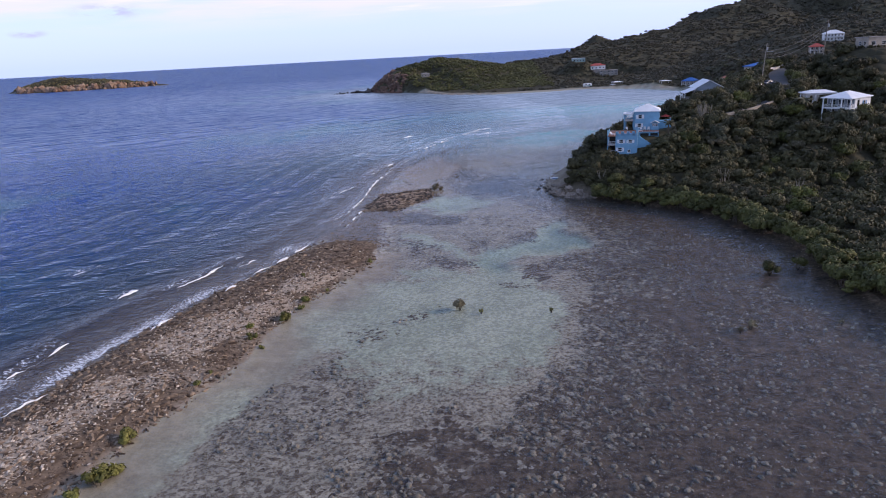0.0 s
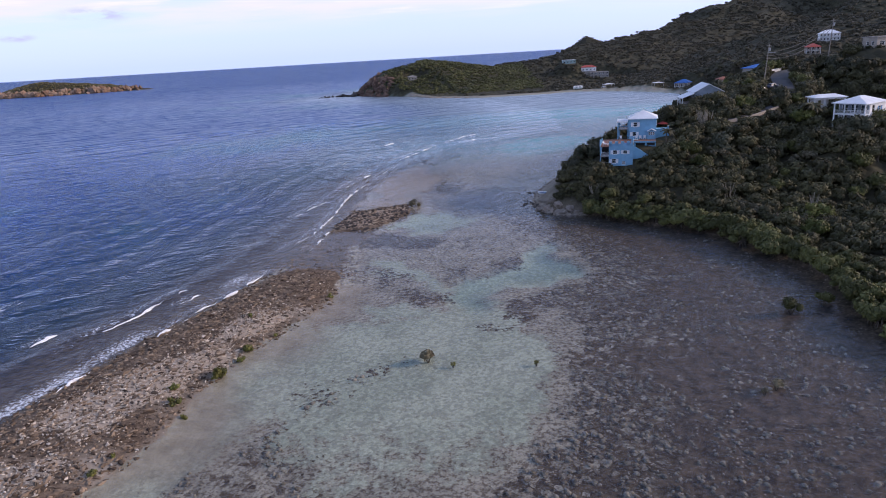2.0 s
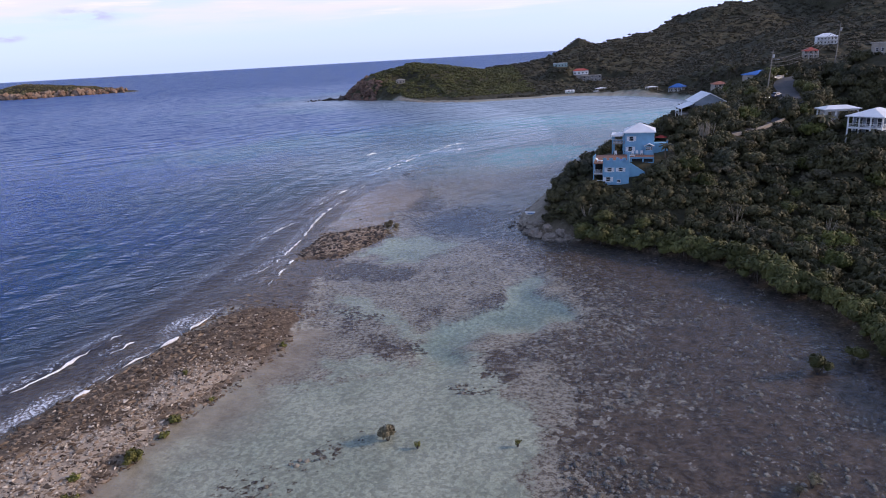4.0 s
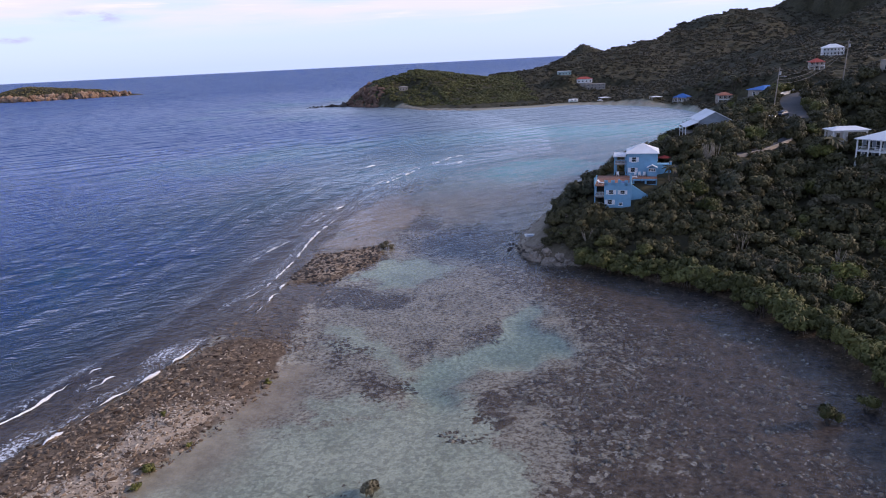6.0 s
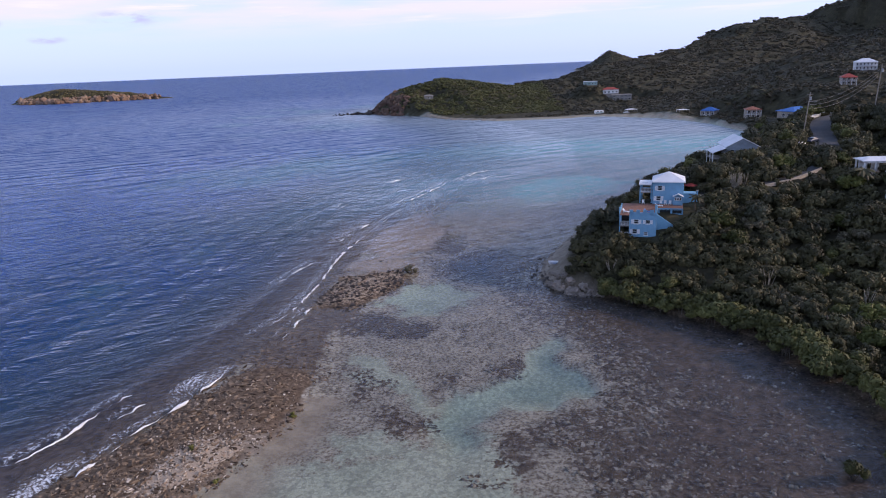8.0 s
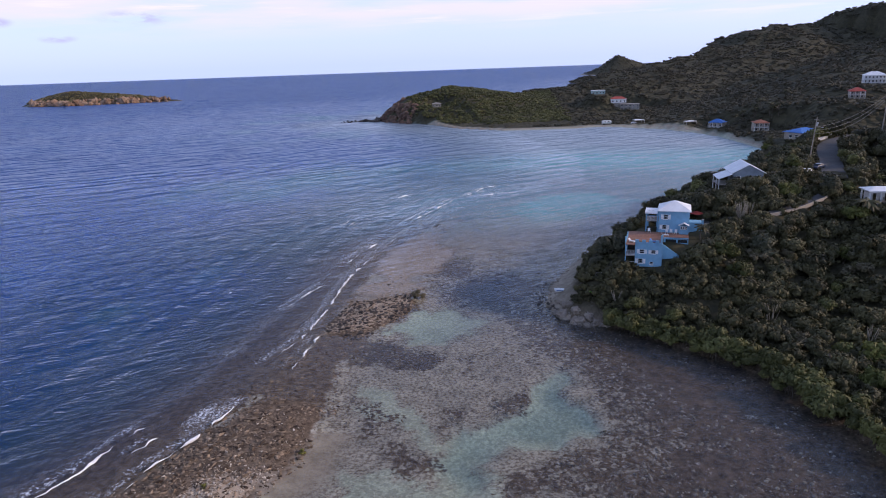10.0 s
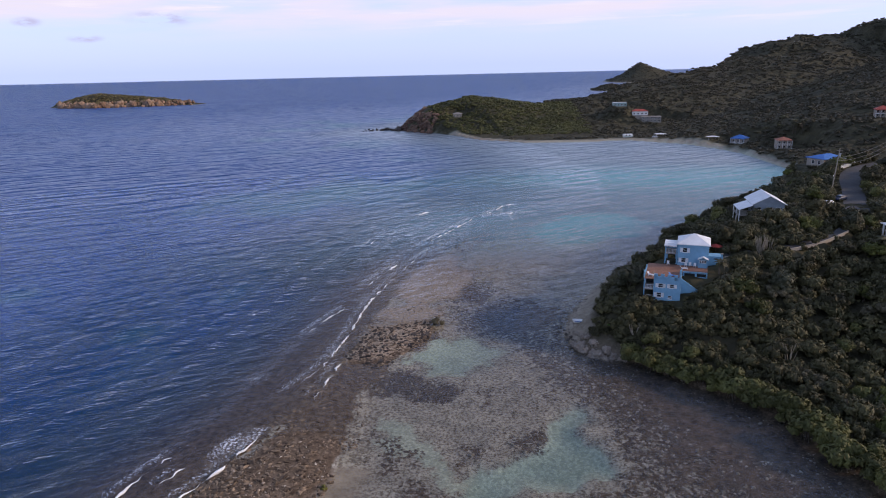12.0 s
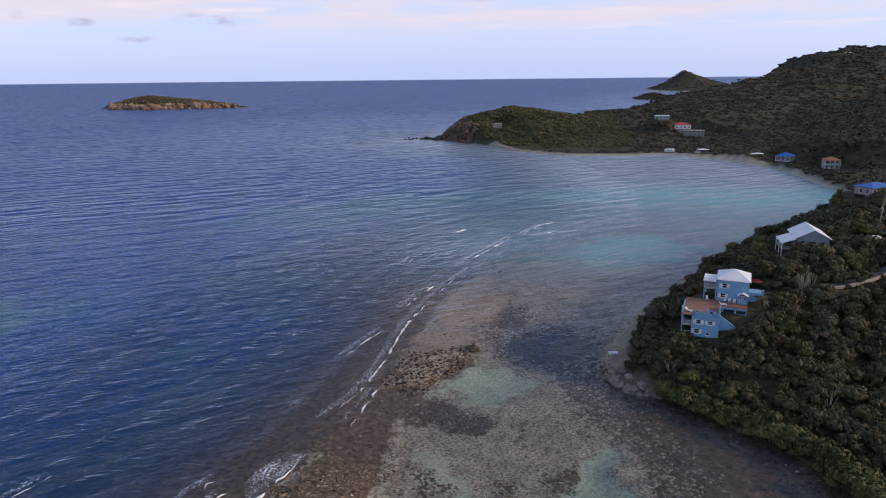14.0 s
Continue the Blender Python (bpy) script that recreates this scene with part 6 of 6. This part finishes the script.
def car(x, y, z, turn, paint, label):
    root = new("car")
    root.matrix_basis = pose(x, y, z, 0, 0, turn)
    prof = [(-2.1, 0.35), (-2.15, 0.8), (-1.3, 0.95), (-0.75, 1.45), (0.95, 1.48), (1.6, 0.98), (2.1, 0.9), (2.15, 0.35)]
    co = [(px, s * (0.85 if pz < 1.2 else 0.66), pz) for s in (-1, 1) for px, pz in prof]
    n = len(prof)
    bm = bmesh.new()
    v = [bm.verts.new(c) for c in co]
    bm.faces.new(v[:n]), bm.faces.new(v[:n - 1:-1])
    for i in range(n):
        bm.faces.new((v[i], v[n + i], v[n + (i + 1) % n], v[(i + 1) % n]))
    bmesh.ops.recalc_face_normals(bm, faces=bm.faces)
    bmesh.ops.bevel(bm, geom=list(bm.edges), offset=0.07, segments=2, affect="EDGES")
    me = bpy.data.meshes.new("body")
    bm.to_mesh(me)
    bm.free()
    me.materials.append(paint)
    part("body", me, root)
    part("side_window", boxes("side_window", [(-0.85, 0.95, -0.765, 0.765, 1.02, 1.32)], M_GLASS), root)
    part("windscreen", mesh_of("windscreen", [(-1.26, -0.66, 1.02), (-0.86, -0.62, 1.42), (-0.86, 0.62, 1.42), (-1.26, 0.66, 1.02)], [(0, 1, 2, 3)], M_GLASS), root, "", pose(-0.04, 0, 0.03))
    for a in (-1.35, 1.35):
        for b in (-0.86, 0.66):
            c, f = limb([(0, 0, 0), (0, 0, 0.2)], 0.33, 0.33, 12)
            part("wheel", mesh_of("wheel", np.concatenate([c, [(0, 0, 0), (0, 0, 0.2)]]), np.concatenate([np.stack([f[:, 0], f[:, 1], f[:, 2]], -1), np.stack([f[:, 0], f[:, 2], f[:, 3]], -1), [(24, (k + 1) % 12, k) for k in range(12)], [(25, 12 + k, 12 + (k + 1) % 12) for k in range(12)]]), M_RUBBER), root, "", pose(a, b, 0.33, -90))
    return tagged(root, label, "car")


car(99.5, 221.5, at(99.5, 221.5), 30, M_CARWHITE, "white car parked among the trees")
car(104.5, 225.5, at(104.5, 225.5), 35, M_CARDARK, "dark car parked beside the trees")
car(137, 573.5, at(137, 573.5) + 0.02, 10, M_CARWHITE, "white car parked on the bay beach")


# ---------------------------------------------------------------- beach of the bay and the point
def tent(name, x, y, w, d, h, material, label):
    root = new(name)
    root.matrix_basis = pose(x, y, at(x, y), 0, 0, 12)
    part("roof", roof_hip(-w / 2, w / 2, -d / 2, d / 2, h, 0.6, 0.2, material, 0.5), root)
    for a in (-1, 1):
        for b in (-1, 1):
            post(root, a * (w / 2 - 0.1), b * (d / 2 - 0.1), 0, h, 0.12)
    return tagged(root, label, "shelter")


tent("beach_shelter", 141, 575, 8, 5, 2.4, M_ROOFWHITE, "white-roofed open shelter on the beach")
tent("beach_shelter", 170, 541, 8, 4, 2.2, M_ROOFWHITE, "low white shelter at the back of the beach")


def camper(x, y):
    root = new("camper_van")
    root.matrix_basis = pose(x, y, at(x, y), 0, 0, 5)
    bm = bmesh.new()
    bmesh.ops.create_cube(bm, size=1, matrix=Matrix.Translation((0, 0, 1.75)) @ Matrix.Diagonal((7.5, 2.6, 2.6, 1)))
    bmesh.ops.bevel(bm, geom=list(bm.edges), offset=0.5, segments=3, affect="EDGES")
    me = bpy.data.meshes.new("body")
    bm.to_mesh(me)
    bm.free()
    me.materials.append(M_WHITE)
    part("body", me, root)
    part("stripe", boxes("stripe", [(-3.3, 3.3, -1.32, -1.29, 1.0, 1.5)], M_TEALWALL), root, "pale green stripe")
    for a, b in ((-2.0, -0.6), (0.6, 1.8)):
        part("window", boxes("window", [(a, b, -1.33, -1.295, 1.8, 2.4)], M_GLASS), root)
    for a in (-2.2, 2.2):
        part("wheel", boxes("wheel", [(a - 0.3, a + 0.3, -1.2, 1.2, 0.0, 0.6)], M_RUBBER), root)
    return tagged(root, "rounded white camper van on the bay beach", "van")


camper(118, 582.5)


def palm(x, y, h, spread_r, seed, label="tall palm with drooping fronds"):
    q = np.random.default_rng(seed)
    root = new("palm_tree")
    root.matrix_basis = pose(x, y, at(x, y), 0, 0, seed * 40)
    c, f = limb([(0, 0, -0.3), (0.15, 0, h * 0.4), (0.1, 0.1, h * 0.75), (0, 0.2, h)], 0.2, 0.12, 7)
    part("trunk", mesh_of("trunk", c, f, M_BARK, True), root)
    for k in range(18):
        co, fa, last = [], [], None
        a, up = 6.28 * k / 18 + q.random() * 0.3, 0.9 - 1.3 * q.random()
        for i in range(7):
            t = i / 6
            r = spread_r * t
            zz = h + up * r * 0.7 - (t ** 2) * spread_r * 0.55
            wdt = spread_r * 0.2 * math.sin(math.pi * min(1, t * 0.9 + 0.12)) + 0.02
            px, py = r * math.cos(a), r * math.sin(a) + 0.2
            nx, ny = -math.sin(a) * wdt, math.cos(a) * wdt
            o = len(co)
            co += [(px + nx, py + ny, zz - wdt * 0.6), (px, py, zz), (px - nx, py - ny, zz - wdt * 0.6)]
            if last is not None:
                fa += [(last, last + 1, o + 1, o), (last + 1, last + 2, o + 2, o + 1)]
            last = o
        part("frond", mesh_of("frond", co, fa, M_LEAF), root)
    return tagged(root, label, "palm")


palm(98.5, 190.5, 5.0, 3.0, 3, "dark palm beside the white villa")
palm(60.5, 186.0, 3.2, 1.8, 5, "small dark palm below the blue house")
for k in range(9):
    palm(186 + 9 * rng.random() + k * 3.5, 505 + 16 * rng.random() - k * 2, 8 + 3 * rng.random(), 3.2, 20 + k, "tall slender palm behind the bay beach")


def cactus(x, y, n, tall, label):
    q = np.random.default_rng(int(x * 10))
    root = new("column_cactus")
    root.matrix_basis = pose(x, y, at(x, y))
    for k in range(n):
        a, d = q.random() * 6.28, 0.9 * math.sqrt(q.random())
        h = tall * (0.6 + 0.45 * q.random())
        lean = 0.14 * h
        c, f = limb([(0.4 * d * math.cos(a), 0.4 * d * math.sin(a), 0), (d * math.cos(a), d * math.sin(a), h * 0.5), (d * math.cos(a) + lean * math.cos(a), d * math.sin(a) + lean * math.sin(a), h)], 0.09, 0.04, 6)
        part("stem", mesh_of("stem", c, f, M_CACTUS, True), root)
    return tagged(root, label, "cactus")


M_CACTUS = plain("grey_green_cactus", (0.27, 0.24, 0.19), 0.9, vary=0.2)
cactus(72, 193.5, 34, 4.8, "pale grey cluster of tall spiny stems")
cactus(74.5, 195, 14, 4.4, "pale grey cluster of tall spiny stems")
cactus(66, 160.5, 10, 4.8, "grey upright stems among the scrub")
cactus(39.5, 172.5, 12, 2.6, "grey dead stems above the shore")
cactus(79, 151, 10, 4.6, "grey upright stems among the scrub")


def dinghy(x, y, turn):
    root = new("dinghy")
    root.matrix_basis = pose(x, y, max(at(x, y), 0.1) + 0.05, 0, 6, turn)
    ring = [(-1.5, -0.55), (-1.3, -0.7), (0.6, -0.68), (1.4, -0.35), (1.65, 0), (1.4, 0.35), (0.6, 0.68), (-1.3, 0.7), (-1.5, 0.55)]
    n = len(ring)
    co = [(a * 0.86, b * 0.7, 0) for a, b in ring] + [(a, b, 0.55) for a, b in ring] + [(a * 0.93, b * 0.88, 0.55) for a, b in ring] + [(a * 0.8, b * 0.64, 0.12) for a, b in ring]
    fa = [(r * n + i, r * n + (i + 1) % n, (r + 1) * n + (i + 1) % n, (r + 1) * n + i) for r in range(3) for i in range(n)]
    part("hull", mesh_of("hull", co, fa, M_WHITE), root)
    part("cover", boxes("cover", [(-1.25, 1.05, -0.5, 0.5, 0.5, 0.53)], M_WHITE), root)
    part("stripe", boxes("stripe", [(-1.3, 0.6, -0.72, -0.7, 0.3, 0.45), (-1.3, 0.6, 0.7, 0.72, 0.3, 0.45)], M_BLUECLOTH), root, "blue stripe")
    return tagged(root, "small white boat pulled up on the rocks", "boat")


dinghy(29.5, 184.2, 12)


def kayak(x, y, turn):
    n = 13
    co, fa = [], []
    for i in range(n):
        t = i / (n - 1)
        w = 0.36 * math.sin(math.pi * min(max(t, 0.02), 0.98)) ** 0.7
        for k in range(6):
            a = 6.28 * k / 6
            co.append((3.4 * t - 1.7, w * math.cos(a), 0.22 + 0.6 * w * math.sin(a) + 0.25 * (2 * t - 1) ** 4))
        if i:
            fa += [((i - 1) * 6 + k, (i - 1) * 6 + (k + 1) % 6, i * 6 + (k + 1) % 6, i * 6 + k) for k in range(6)]
    ob = new("kayak", mesh_of("kayak", co, fa, plain("lime_green_plastic", (0.22, 0.5, 0.07), 0.4), True))
    ob.matrix_basis = pose(x, y, at(x, y) + 0.05, 0, 0, turn)
    return tagged(ob, "lime green kayak lying above the shore", "kayak")


kayak(35.8, 176.2, 25)


def gate(x, y, turn):
    root = new("white_gate")
    root.matrix_basis = pose(x, y, at(x, y), 0, 0, turn)
    for a in (0, 1.6):
        post(root, a, 0, -0.2, 1.5, 0.1, M_CONCRETE)
    for k in range(4):
        part("slat", boxes("slat", [(0.08, 1.52, -0.03, 0.03, 0.25 + 0.33 * k, 0.36 + 0.33 * k)], M_CONCRETE), root)
    return tagged(root, "small pale weathered gate among the shrubs", "gate")


gate(36.5, 180.5, -20)

# ---------------------------------------------------------------- headland and islands
s = ground_spots(2600, (-92, 655, -28, 745), lambda x, y, z, l: (l > -8) & (l < 16) & (x < -30 - 0.35 * (700 - y) * (y < 700)), 91)
co, fa = spread(*ICO[1], s[:420], 1.0 + 2.4 * rng.random(len(s[:420])), (1.2, 1, 0.9), 0.6)
tagged(new("headland_rocks", mesh_of("headland_rocks", co, fa, rock_material("headland_rock", (0.10, 0.06, 0.045), (0.2, 0.13, 0.09), 0.4))), "reddish-brown broken rock at the headland's tip", "rocks", kind="stuff")
q = np.random.default_rng(92)
s = np.stack([-78 - 34 * q.random(40) ** 1.9, 688 + 18 * q.random(40), np.full(40, 0.0)], -1)
co, fa = spread(*ICO[1], s, 0.9 + 2.8 * q.random(40) ** 2.2 * step(-112, -78, s[:, 0]), (1.2, 1, 1.0), 0.6)
tagged(new("offshore_rocks", mesh_of("offshore_rocks", co, fa, M_DARKROCK)), "black rocks awash off the headland", "rocks", kind="stuff")

# cliffs and scrub of the island
q = np.random.default_rng(93)
line = smooth_line([(-775, 1252), (-725, 1241), (-660, 1250), (-600, 1268), (-548, 1295)], 90)
s = np.concatenate([np.stack([line[:, 0] + q.normal(size=90) * 4, line[:, 1] + q.normal(size=90) * 5 + k * 5, np.full(90, 0.6 + 2.6 * k)], -1) for k in range(3)])
size = (2.6 + 3.2 * q.random(len(s))) * np.where(s[:, 0] > -590, 0.7, 1.0)
co, fa = spread(*ICO[1], s, size, (1, 1, 1.1), 0.6)
tagged(new("island_cliff", mesh_of("island_cliff", co, fa, M_CLIFF)), "ochre rock cliff along the island's shore", "cliff", kind="stuff")
isle_spots = ground_spots(6000, (-870, 1240, -540, 1390), lambda x, y, z, l: z > 4, 94, -0.5)[:900]
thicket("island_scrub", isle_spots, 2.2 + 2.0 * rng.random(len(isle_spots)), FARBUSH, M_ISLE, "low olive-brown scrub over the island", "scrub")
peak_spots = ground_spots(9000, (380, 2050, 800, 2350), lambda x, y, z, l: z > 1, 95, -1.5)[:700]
thicket("far_peak_woods", peak_spots, 3 + 2 * rng.random(len(peak_spots)), FARBUSH, M_HAZEDLEAF, "dark woods on the far conical island", "woods")
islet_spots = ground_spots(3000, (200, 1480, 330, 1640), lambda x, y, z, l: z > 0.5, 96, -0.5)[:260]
thicket("islet_scrub", islet_spots, 3 + 2.5 * rng.random(len(islet_spots)), FARBUSH, M_HAZEDLEAF, "dark scrub on the small islet", "scrub")
